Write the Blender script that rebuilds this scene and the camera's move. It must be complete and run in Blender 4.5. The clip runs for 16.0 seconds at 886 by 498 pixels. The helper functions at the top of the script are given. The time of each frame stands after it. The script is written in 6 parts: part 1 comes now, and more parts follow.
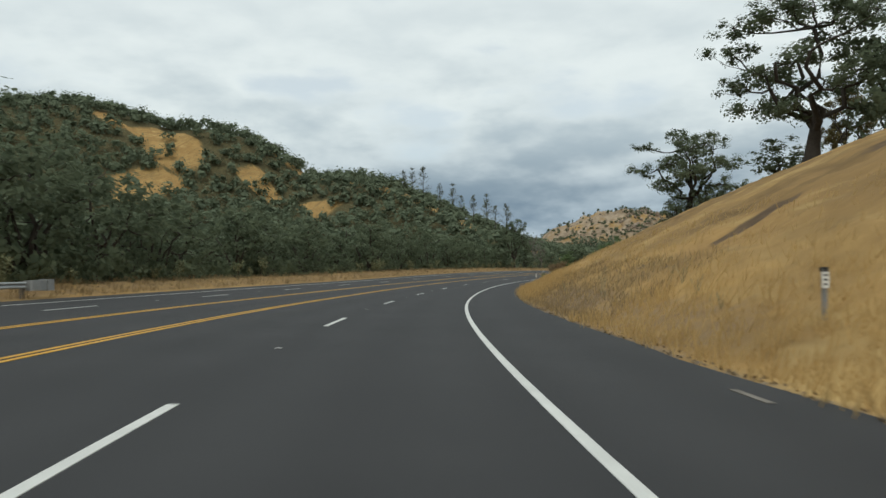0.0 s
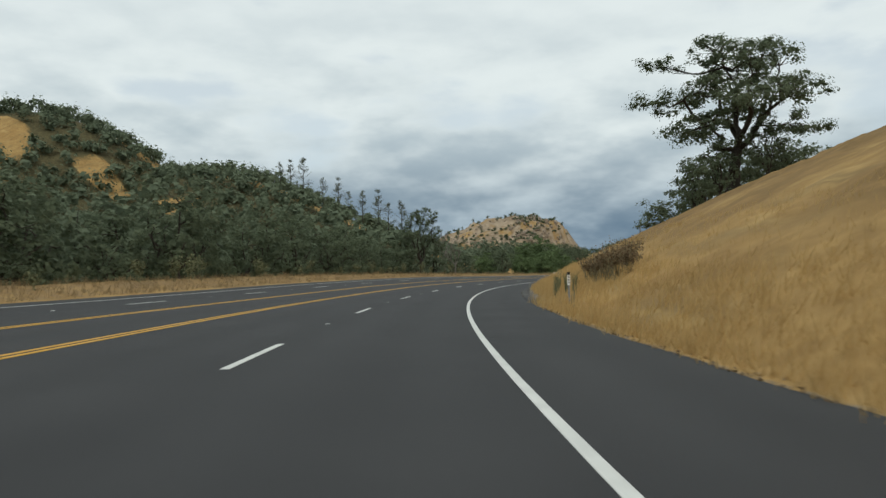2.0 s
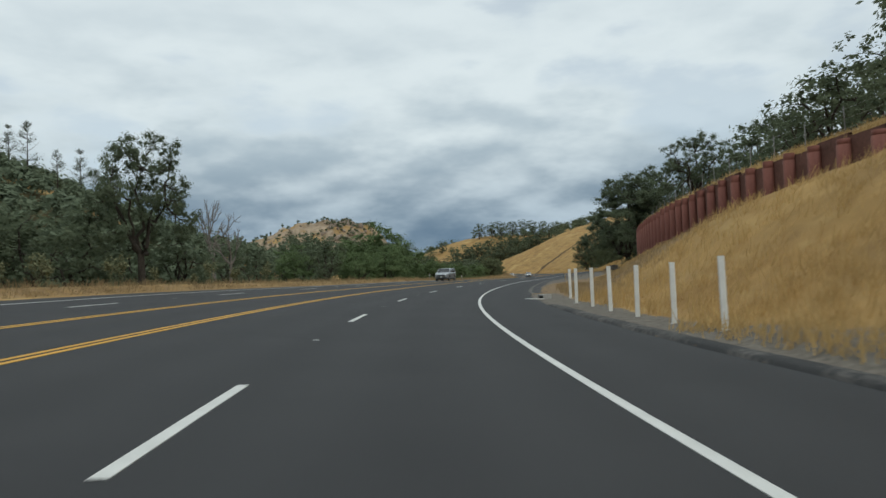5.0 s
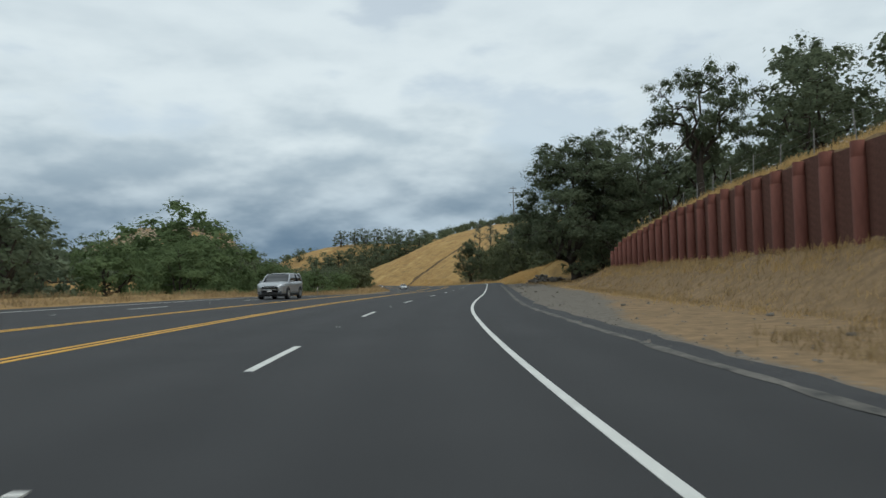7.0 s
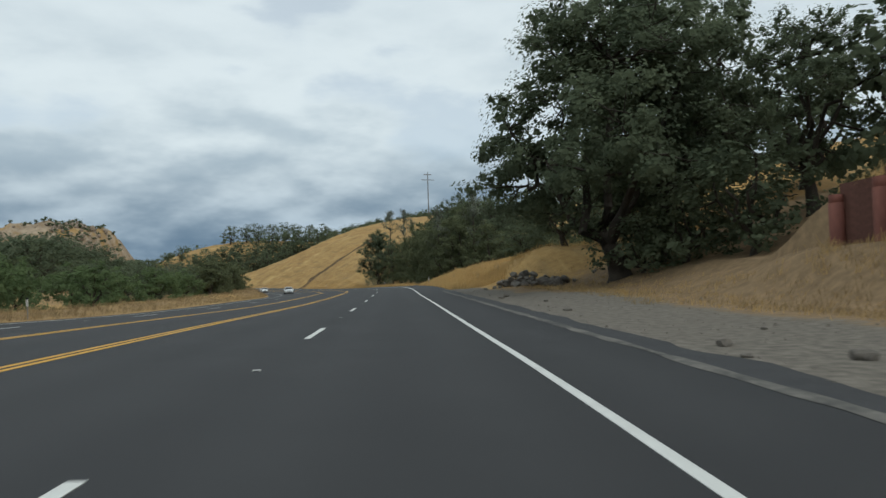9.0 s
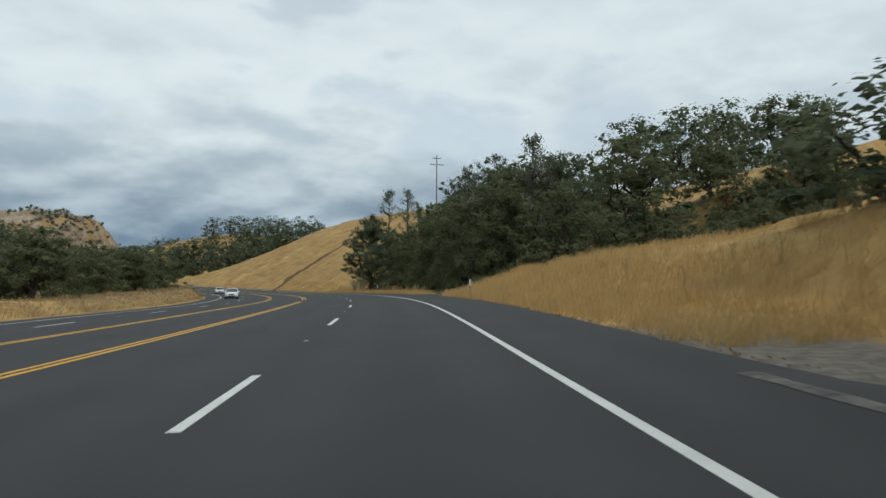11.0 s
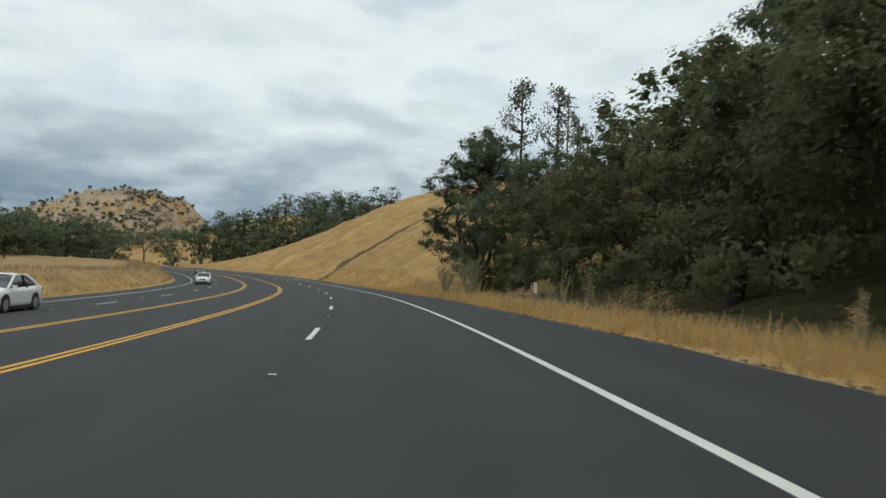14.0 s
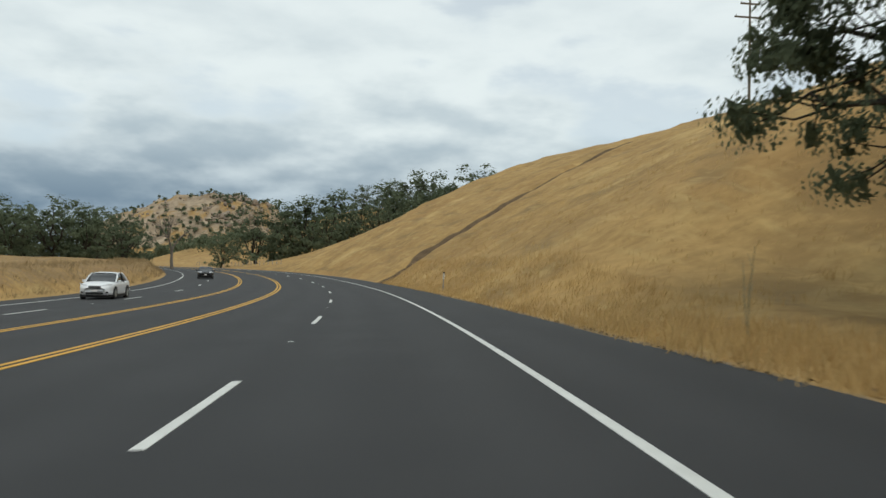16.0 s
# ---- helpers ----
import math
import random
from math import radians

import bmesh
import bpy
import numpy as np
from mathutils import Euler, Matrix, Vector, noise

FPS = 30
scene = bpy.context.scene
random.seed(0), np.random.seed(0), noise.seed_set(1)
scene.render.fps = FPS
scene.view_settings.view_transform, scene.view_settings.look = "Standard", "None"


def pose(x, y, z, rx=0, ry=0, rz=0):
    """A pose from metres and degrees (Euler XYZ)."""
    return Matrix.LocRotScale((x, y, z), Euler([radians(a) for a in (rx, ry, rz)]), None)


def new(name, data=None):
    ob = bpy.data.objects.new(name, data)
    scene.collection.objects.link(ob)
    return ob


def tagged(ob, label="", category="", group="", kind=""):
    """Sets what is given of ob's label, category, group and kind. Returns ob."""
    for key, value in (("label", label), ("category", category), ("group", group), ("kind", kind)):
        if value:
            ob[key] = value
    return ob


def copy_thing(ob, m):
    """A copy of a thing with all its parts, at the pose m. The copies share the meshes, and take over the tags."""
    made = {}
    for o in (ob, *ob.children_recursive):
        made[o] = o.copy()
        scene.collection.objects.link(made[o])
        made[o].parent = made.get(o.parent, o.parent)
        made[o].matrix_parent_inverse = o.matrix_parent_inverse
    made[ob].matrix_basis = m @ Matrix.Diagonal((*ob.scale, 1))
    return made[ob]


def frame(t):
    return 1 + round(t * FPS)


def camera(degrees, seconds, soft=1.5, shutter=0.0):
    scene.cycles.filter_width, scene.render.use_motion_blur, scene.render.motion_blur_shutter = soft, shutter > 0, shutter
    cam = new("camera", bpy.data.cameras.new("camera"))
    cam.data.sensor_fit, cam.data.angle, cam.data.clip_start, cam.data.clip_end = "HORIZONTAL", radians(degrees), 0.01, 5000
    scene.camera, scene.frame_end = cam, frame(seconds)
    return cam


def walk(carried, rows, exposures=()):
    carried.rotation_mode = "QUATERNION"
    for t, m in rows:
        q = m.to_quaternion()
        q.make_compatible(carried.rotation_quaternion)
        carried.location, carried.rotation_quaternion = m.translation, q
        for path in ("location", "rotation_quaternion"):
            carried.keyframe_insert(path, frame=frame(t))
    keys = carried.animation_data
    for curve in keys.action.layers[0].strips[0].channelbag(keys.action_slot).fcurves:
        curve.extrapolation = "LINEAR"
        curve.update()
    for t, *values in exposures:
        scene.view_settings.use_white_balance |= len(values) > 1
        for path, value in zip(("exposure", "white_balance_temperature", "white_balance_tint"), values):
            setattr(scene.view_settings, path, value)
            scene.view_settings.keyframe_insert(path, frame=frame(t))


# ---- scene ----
cam = camera(61.3, 16.0, soft=1.5, shutter=0.12)
walk(cam, [
    (0.0, pose(81.00, -216.75, 2.23, 91.24, 0.44, 37.89)),
    (0.5, pose(72.40, -206.33, 2.00, 91.27, 0.87, 35.43)),
    (1.0, pose(64.50, -195.95, 1.79, 91.45, 0.89, 33.25)),
    (1.5, pose(56.90, -185.33, 1.58, 91.64, 1.01, 31.22)),
    (2.0, pose(49.75, -174.58, 1.43, 91.82, 1.07, 29.31)),
    (2.5, pose(42.87, -163.44, 1.33, 92.01, 0.69, 27.22)),
    (3.0, pose(36.45, -152.07, 1.25, 92.20, 0.49, 24.86)),
    (3.5, pose(30.46, -140.42, 1.24, 92.22, 0.60, 22.46)),
    (4.0, pose(24.97, -128.53, 1.22, 92.16, 1.02, 20.01)),
    (4.5, pose(20.00, -116.42, 1.18, 92.03, 1.66, 17.51)),
    (5.0, pose(15.56, -104.10, 1.14, 91.94, 2.38, 14.98)),
    (5.5, pose(11.64, -91.50, 1.11, 91.95, 2.87, 12.42)),
    (6.0, pose(8.24, -78.39, 1.09, 92.32, 2.59, 9.84)),
    (6.5, pose(5.56, -65.41, 1.07, 92.29, 2.02, 7.10)),
    (7.0, pose(3.59, -52.41, 1.09, 92.47, 1.72, 4.30)),
    (7.5, pose(2.07, -39.37, 1.10, 92.58, 1.52, 1.63)),
    (8.0, pose(1.14, -26.30, 1.11, 92.69, 1.36, -0.78)),
    (8.5, pose(0.76, -13.13, 1.14, 92.52, 1.62, -2.42)),
    (9.0, pose(0.61, 0.06, 1.16, 92.36, 1.67, -3.00)),
    (9.5, pose(0.40, 13.30, 1.17, 92.51, 1.32, -3.45)),
    (10.0, pose(0.23, 26.60, 1.20, 92.71, 0.80, -3.65)),
    (10.5, pose(0.08, 39.95, 1.20, 92.81, 0.21, -3.56)),
    (11.0, pose(-0.11, 53.30, 1.21, 92.78, -0.40, -3.18)),
    (11.5, pose(-0.35, 66.65, 1.33, 92.67, -1.02, -2.55)),
    (12.0, pose(-0.74, 79.74, 1.42, 92.46, -1.59, -1.80)),
    (12.5, pose(-1.41, 92.79, 1.41, 92.27, -2.05, -0.21)),
    (13.0, pose(-2.36, 105.73, 1.36, 92.17, -2.54, 1.03)),
    (13.5, pose(-3.57, 118.77, 1.28, 92.07, -2.59, 2.22)),
    (14.0, pose(-5.09, 131.81, 1.19, 92.10, -2.52, 3.67)),
    (14.5, pose(-6.89, 144.93, 1.09, 91.98, -2.15, 5.35)),
    (15.0, pose(-9.11, 158.16, 0.99, 91.99, -1.90, 7.09)),
    (15.5, pose(-11.70, 171.46, 0.89, 91.87, -1.75, 8.83)),
    (16.0, pose(-14.62, 184.37, 0.80, 91.79, -1.35, 10.29)),
], exposures=[(0.0, 0.0, 6380, 5), (3.0, -0.06, 6380, 5), (5.5, -0.10, 6120, 5), (8.5, -0.08, 6080, 5), (11.5, -0.08, 6180, 5), (14.0, 0.03, 6320, 5), (16.0, 0.03, 6340, 5)])

# ---- sky, sun and exposure ----
world = bpy.data.worlds.new("overcast_sky")
scene.world = world
world.use_nodes = True
SUN_ELEVATION, SUN_TURN = 52.0, 150.0


def build_sky():
    nt = world.node_tree
    nt.nodes.clear()
    N, L = nt.nodes.new, nt.links.new

    def math_node(op, a, b=None, clamp=False):
        n = N("ShaderNodeMath")
        n.operation, n.use_clamp = op, clamp
        for i, v in enumerate((a, b)):
            if v is None:
                continue
            if isinstance(v, (int, float)):
                n.inputs[i].default_value = v
            else:
                L(v, n.inputs[i])
        return n.outputs[0]

    def mix(fac, a, b):
        n = N("ShaderNodeMix")
        n.data_type = "RGBA"
        for sock, v in ((n.inputs[0], fac), (n.inputs[6], a), (n.inputs[7], b)):
            if isinstance(v, tuple):
                sock.default_value = (*v, 1)
            elif isinstance(v, (int, float)):
                sock.default_value = v
            else:
                L(v, sock)
        return n.outputs[2]

    def ramp(v, lo, hi):
        n = N("ShaderNodeMapRange")
        n.interpolation_type = "SMOOTHSTEP"
        L(v, n.inputs[0])
        n.inputs[1].default_value, n.inputs[2].default_value = lo, hi
        return n.outputs[0]

    def clouds(vec, scale, detail, rough):
        n = N("ShaderNodeTexNoise")
        n.inputs["Scale"].default_value, n.inputs["Detail"].default_value = scale, detail
        n.inputs["Roughness"].default_value = rough
        L(vec, n.inputs["Vector"])
        return n.outputs[0]

    tc = N("ShaderNodeTexCoord").outputs["Generated"]
    sep = N("ShaderNodeSeparateXYZ")
    L(tc, sep.inputs[0])
    x, y, z = sep.outputs
    up = math_node("MAXIMUM", z, 0.0)

    def spread(lift):
        """The cloud layer's plane, seen a little higher by lift."""
        deep = math_node("ADD", up, 0.20 + lift)
        comb = N("ShaderNodeCombineXYZ")
        L(math_node("DIVIDE", x, deep), comb.inputs[0])
        L(math_node("DIVIDE", y, deep), comb.inputs[1])
        comb.inputs[2].default_value = 3.7
        return comb.outputs[0]

    def heap(lift):
        """Directions, flattened, for heaped clouds with level bases."""
        comb = N("ShaderNodeCombineXYZ")
        L(x, comb.inputs[0])
        L(y, comb.inputs[1])
        L(math_node("MULTIPLY", math_node("ADD", up, lift), 2.5), comb.inputs[2])
        return comb.outputs[0]

    here = spread(0.0)
    sky = N("ShaderNodeTexSky")
    sky.sky_type, sky.sun_disc = "NISHITA", False
    sky.sun_elevation, sky.sun_rotation = radians(SUN_ELEVATION), radians(SUN_TURN)
    blue = N("ShaderNodeVectorMath")
    blue.operation = "SCALE"
    L(sky.outputs[0], blue.inputs[0])
    blue.inputs[3].default_value = 0.10
    big = clouds(here, 0.8, 2, 0.45)
    small = clouds(heap(0.0), 4.6, 5, 0.5)
    over = clouds(heap(0.022), 4.6, 5, 0.5)
    # bellies are dark, tops that face the brighter layer above are light
    relief = math_node("MULTIPLY", math_node("SUBTRACT", small, over), 0.9)
    mass = math_node("ADD", math_node("ADD", math_node("MULTIPLY", big, 0.55), math_node("MULTIPLY", small, 0.45)), relief)
    body = mix(ramp(mass, 0.27, 0.68), (0.45, 0.525, 0.58), (0.81, 0.855, 0.86))
    low = mix(ramp(mass, 0.30, 0.72), (0.15, 0.22, 0.30), (0.48, 0.56, 0.63))
    grey = mix(ramp(up, 0.04, 0.20), low, body)
    high = mix(ramp(up, 0.12, 0.36), grey, mix(0.74, body, (0.79, 0.83, 0.84)))
    thin = mix(ramp(small, 0.56, 0.70), high, blue.outputs[0])
    out = mix(0.30, high, thin)
    bg = N("ShaderNodeBackground")
    L(out, bg.inputs[0])
    bg.inputs[1].default_value = 1.0
    L(bg.outputs[0], N("ShaderNodeOutputWorld").inputs[0])


build_sky()
sun = new("sun", bpy.data.lights.new("sun", "SUN"))
sun.data.energy, sun.data.angle, sun.data.color = 1.1, radians(25), (1.0, 0.95, 0.88)
sun.rotation_euler = (radians(90 - SUN_ELEVATION), 0, radians(180 - SUN_TURN))
scene.view_settings.exposure = 0.0


# ---- materials ----
def material(name, dark, light, scale=6.0, rough=0.8, metal=0.0, bump=0.0, bump_scale=40.0, fine=None, island=0.0, spec=0.3,
             ramp=(0.3, 0.7)):
    """Two-scale noise colour with fine relief, in metres."""
    m = bpy.data.materials.new(name)
    m.use_nodes = True
    nt = m.node_tree
    N, L = nt.nodes.new, nt.links.new
    b = nt.nodes["Principled BSDF"]
    b.inputs["Roughness"].default_value, b.inputs["Metallic"].default_value = rough, metal
    b.inputs["Specular IOR Level"].default_value = spec
    tc = N("ShaderNodeTexCoord").outputs["Object"]

    def noise_tex(s, d=5):
        n = N("ShaderNodeTexNoise")
        n.inputs["Scale"].default_value, n.inputs["Detail"].default_value = s, d
        n.inputs["Roughness"].default_value = 0.6
        L(tc, n.inputs["Vector"])
        return n.outputs[0]

    a, c = noise_tex(scale), noise_tex(fine or scale * 9)
    add = N("ShaderNodeMath")
    add.operation = "MULTIPLY_ADD"
    L(c, add.inputs[0])
    add.inputs[1].default_value = 0.45
    half = N("ShaderNodeMath")
    half.operation = "MULTIPLY"
    L(a, half.inputs[0])
    half.inputs[1].default_value = 0.55
    L(half.outputs[0], add.inputs[2])
    value = add.outputs[0]
    if island:
        geo = N("ShaderNodeNewGeometry")
        isl = N("ShaderNodeMath")
        isl.operation = "MULTIPLY_ADD"
        L(geo.outputs["Random Per Island"], isl.inputs[0])
        isl.inputs[1].default_value = island
        shift = N("ShaderNodeMath")
        shift.operation = "SUBTRACT"
        L(value, shift.inputs[0])
        shift.inputs[1].default_value = island / 2
        L(shift.outputs[0], isl.inputs[2])
        value = isl.outputs[0]
    cr = N("ShaderNodeValToRGB")
    cr.color_ramp.elements[0].position, cr.color_ramp.elements[1].position = ramp
    cr.color_ramp.elements[0].color, cr.color_ramp.elements[1].color = (*dark, 1), (*light, 1)
    L(value, cr.inputs[0])
    L(cr.outputs[0], b.inputs["Base Color"])
    if bump:
        bn = N("ShaderNodeBump")
        bn.inputs["Strength"].default_value, bn.inputs["Distance"].default_value = bump, 0.05
        L(noise_tex(bump_scale, 3), bn.inputs["Height"])
        L(bn.outputs[0], b.inputs["Normal"])
    return m


def ground_material():
    """Dry gold grass; bare dirt, grey gravel and leaf litter where the sheet's own zones say so."""
    m = material("dry_grass_ground", (0.246, 0.153, 0.061), (0.428, 0.276, 0.107), 0.19, 0.95, bump=0.05, bump_scale=5.0, fine=1.6, spec=0.1,
                 ramp=(0.36, 0.62))
    nt = m.node_tree
    N, L = nt.nodes.new, nt.links.new
    b = nt.nodes["Principled BSDF"]
    colour = b.inputs["Base Color"].links[0].from_socket
    tc = N("ShaderNodeTexCoord").outputs["Object"]
    for size, lo, hi, tint in ((0.055, 0.47, 0.66, (0.292, 0.168, 0.062)), (0.33, 0.55, 0.80, (0.21, 0.14, 0.06)), (0.11, 0.52, 0.70, (0.57, 0.41, 0.175))):
        patch = N("ShaderNodeTexNoise")
        patch.inputs["Scale"].default_value, patch.inputs["Detail"].default_value = size, 6
        patch.inputs["Roughness"].default_value = 0.65
        L(tc, patch.inputs["Vector"])
        pr = N("ShaderNodeMapRange")
        pr.interpolation_type = "SMOOTHSTEP"
        pr.inputs[1].default_value, pr.inputs[2].default_value, pr.inputs[4].default_value = lo, hi, 0.6
        L(patch.outputs[0], pr.inputs[0])
        pm = N("ShaderNodeMix")
        pm.data_type = "RGBA"
        L(pr.outputs[0], pm.inputs[0])
        L(colour, pm.inputs[6])
        pm.inputs[7].default_value = (*tint, 1)
        colour = pm.outputs[2]
    strip = N("ShaderNodeCombineXYZ")
    for k, (way, amount) in enumerate((("along", 0.22), ("across", 1.0))):
        at = N("ShaderNodeAttribute")
        at.attribute_name = way
        run = N("ShaderNodeMath")
        run.operation = "MULTIPLY"
        run.inputs[1].default_value = amount
        L(at.outputs["Fac"], run.inputs[0])
        L(run.outputs[0], strip.inputs[k])
    for size, lo, hi, tint in ((0.55, 0.50, 0.70, (0.185, 0.128, 0.062)), (1.1, 0.54, 0.74, (0.50, 0.35, 0.145))):
        patch, pr, pm = N("ShaderNodeTexNoise"), N("ShaderNodeMapRange"), N("ShaderNodeMix")
        patch.inputs["Scale"].default_value, patch.inputs["Detail"].default_value = size, 5
        L(strip.outputs[0], patch.inputs["Vector"])
        pr.interpolation_type = "SMOOTHSTEP"
        pr.inputs[1].default_value, pr.inputs[2].default_value, pr.inputs[4].default_value = lo, hi, 0.6
        L(patch.outputs[0], pr.inputs[0])
        pm.data_type = "RGBA"
        L(pr.outputs[0], pm.inputs[0])
        L(colour, pm.inputs[6])
        pm.inputs[7].default_value = (*tint, 1)
        colour = pm.outputs[2]
    for zone, dark, light, sc in (("thatch", (0.148, 0.095, 0.042), (0.308, 0.194, 0.078), 0.42),
                                  ("dirt", (0.158, 0.110, 0.064), (0.290, 0.200, 0.112), 2.2),
                                  # stone: pale rock, with the far hill's haze painted into it
                                  ("stone", (0.20, 0.150, 0.105), (0.42, 0.335, 0.235), 0.06),
                                  ("gravel", (0.098, 0.088, 0.074), (0.212, 0.189, 0.157), 4.5),
                                  ("litter", (0.05, 0.045, 0.025), (0.14, 0.12, 0.06), 0.9),
                                  ("soil", (0.075, 0.05, 0.03), (0.17, 0.115, 0.066), 0.8)):
        at = N("ShaderNodeAttribute")
        at.attribute_name = zone
        n = N("ShaderNodeTexNoise")
        n.inputs["Scale"].default_value, n.inputs["Detail"].default_value = sc, 7
        n.inputs["Roughness"].default_value = 0.68
        L(tc, n.inputs["Vector"])
        cr = N("ShaderNodeValToRGB")
        cr.color_ramp.elements[0].position, cr.color_ramp.elements[1].position = 0.33, 0.68
        cr.color_ramp.elements[0].color, cr.color_ramp.elements[1].color = (*dark, 1), (*light, 1)
        L(n.outputs[0], cr.inputs[0])
        edge = N("ShaderNodeMath")
        edge.operation = "MULTIPLY_ADD"
        L(n.outputs[0], edge.inputs[0])
        edge.inputs[1].default_value, edge.inputs[2].default_value = 0.9, -0.45
        total = N("ShaderNodeMath")
        total.operation = "ADD"
        L(at.outputs["Fac"], total.inputs[0])
        L(edge.outputs[0], total.inputs[1])
        mr = N("ShaderNodeMapRange")
        mr.interpolation_type = "SMOOTHSTEP"
        mr.inputs[1].default_value, mr.inputs[2].default_value = 0.35, 0.65
        L(total.outputs[0], mr.inputs[0])
        mx = N("ShaderNodeMix")
        mx.data_type = "RGBA"
        L(mr.outputs[0], mx.inputs[0])
        L(colour, mx.inputs[6])
        L(cr.outputs[0], mx.inputs[7])
        colour = mx.outputs[2]
    L(colour, b.inputs["Base Color"])
    return m


def leafy(m, share=0.3):
    """Lets part of the light through, as leaves do."""
    nt = m.node_tree
    N, L = nt.nodes.new, nt.links.new
    b = nt.nodes["Principled BSDF"]
    thin, mx = N("ShaderNodeBsdfTranslucent"), N("ShaderNodeMixShader")
    L(b.inputs["Base Color"].links[0].from_socket, thin.inputs[0])
    mx.inputs[0].default_value = share
    L(b.outputs[0], mx.inputs[1])
    L(thin.outputs[0], mx.inputs[2])
    L(mx.outputs[0], nt.nodes["Material Output"].inputs[0])
    return m


def road_material():
    """Dark asphalt; each lane has two worn wheel tracks and a darker oily middle."""
    m = material("asphalt", (0.028, 0.0285, 0.030), (0.047, 0.047, 0.048), 0.35, 0.8, bump=0.25, bump_scale=160, fine=55, spec=0.3)
    nt = m.node_tree
    N, L = nt.nodes.new, nt.links.new
    b = nt.nodes["Principled BSDF"]
    colour = b.inputs["Base Color"].links[0].from_socket
    at, wv, mr, mx = N("ShaderNodeAttribute"), N("ShaderNodeMath"), N("ShaderNodeMapRange"), N("ShaderNodeMix")
    at.attribute_name = "across"
    turn = N("ShaderNodeMath")
    turn.operation = "MULTIPLY"
    turn.inputs[1].default_value = 2 * math.pi / 1.83
    L(at.outputs["Fac"], turn.inputs[0])
    wv.operation = "COSINE"
    L(turn.outputs[0], wv.inputs[0])
    n = N("ShaderNodeTexNoise")
    n.inputs["Scale"].default_value, n.inputs["Detail"].default_value = 0.22, 4
    L(N("ShaderNodeTexCoord").outputs["Object"], n.inputs["Vector"])
    amount = N("ShaderNodeMath")
    amount.operation = "MULTIPLY"
    L(wv.outputs[0], amount.inputs[0])
    L(n.outputs[0], amount.inputs[1])
    mr.inputs[1].default_value, mr.inputs[2].default_value = -0.6, 0.6
    mr.inputs[3].default_value, mr.inputs[4].default_value = 0.0, 0.30
    L(amount.outputs[0], mr.inputs[0])
    mx.data_type = "RGBA"
    L(mr.outputs[0], mx.inputs[0])
    L(colour, mx.inputs[6])
    mx.inputs[7].default_value = (0.017, 0.017, 0.018, 1)
    L(mx.outputs[2], b.inputs["Base Color"])
    return m


M_GROUND = ground_material()
M_ROAD = road_material()
M_WHITE = material("road_paint_white", (0.50, 0.50, 0.47), (0.72, 0.72, 0.68), 2.0, 0.6, fine=45)
M_YELLOW = material("road_paint_yellow", (0.52, 0.27, 0.02), (0.70, 0.385, 0.03), 2.0, 0.6, fine=45)
M_SEAL = material("dark_asphalt_patch", (0.032, 0.032, 0.034), (0.055, 0.055, 0.056), 1.5, 0.8, bump=0.3, bump_scale=120)
M_SCUFF = material("scraped_asphalt", (0.046, 0.046, 0.046), (0.082, 0.081, 0.078), 4.0, 0.8, fine=30, ramp=(0.36, 0.66))
M_TAR = material("black_line_paint", (0.010, 0.010, 0.010), (0.018, 0.018, 0.018), 2.0, 0.8)
M_BARK = material("bark", (0.028, 0.023, 0.018), (0.085, 0.07, 0.055), 3.0, 0.9, bump=0.8, bump_scale=14)
M_BARE = material("grey_dead_wood", (0.10, 0.085, 0.07), (0.24, 0.21, 0.18), 3.0, 0.9)
M_OAK = leafy(material("oak_leaves", (0.076, 0.097, 0.062), (0.186, 0.216, 0.130), 0.35, 0.85, fine=1.2, island=0.08, spec=0.08), 0.5)
M_LIVE = leafy(material("live_oak_leaves", (0.078, 0.090, 0.051), (0.195, 0.214, 0.112), 0.35, 0.85, fine=1.2, island=0.10, spec=0.08), 0.48)
# oak leaves lightened and blued; distance haze is put into the colour
M_HAZED_OAK = leafy(material("haze_lightened_oak_leaves", (0.096, 0.122, 0.080), (0.210, 0.246, 0.158), 0.35, 0.85, fine=1.2, island=0.08, spec=0.08), 0.35)
M_WILLOW = leafy(material("willow_leaves", (0.085, 0.125, 0.052), (0.190, 0.245, 0.115), 0.4, 0.85, fine=1.2, island=0.08, spec=0.08), 0.45)
M_PINE = leafy(material("grey_pine_needles", (0.085, 0.10, 0.07), (0.19, 0.205, 0.155), 0.5, 0.7, fine=2.0, island=0.5))
M_BROWN = leafy(material("dry_brown_leaves", (0.07, 0.065, 0.025), (0.19, 0.155, 0.06), 0.5, 0.7, fine=2.0, island=0.5))
M_TWIG = leafy(material("dry_bush_leaves", (0.12, 0.085, 0.05), (0.29, 0.21, 0.12), 0.8, 0.9, fine=2.0, island=0.4))
M_STRAW = leafy(material("straw", (0.425, 0.292, 0.128), (0.595, 0.42, 0.185), 0.19, 0.9, fine=1.5, island=0.08, spec=0.1), 0.45)
M_DULL = leafy(material("dull_dry_grass", (0.22, 0.160, 0.088), (0.42, 0.315, 0.172), 0.2, 0.9, fine=1.5, island=0.25, spec=0.1), 0.4)
M_STALK = material("dry_stalks", (0.175, 0.158, 0.092), (0.36, 0.32, 0.195), 0.5, 0.9, island=0.5)
M_WEED = material("grey_green_weed", (0.10, 0.11, 0.055), (0.24, 0.24, 0.13), 0.6, 0.9, island=0.5)
M_RUST = material("red_painted_steel", (0.145, 0.055, 0.042), (0.265, 0.105, 0.078), 0.7, 0.75, bump=0.2, bump_scale=20)
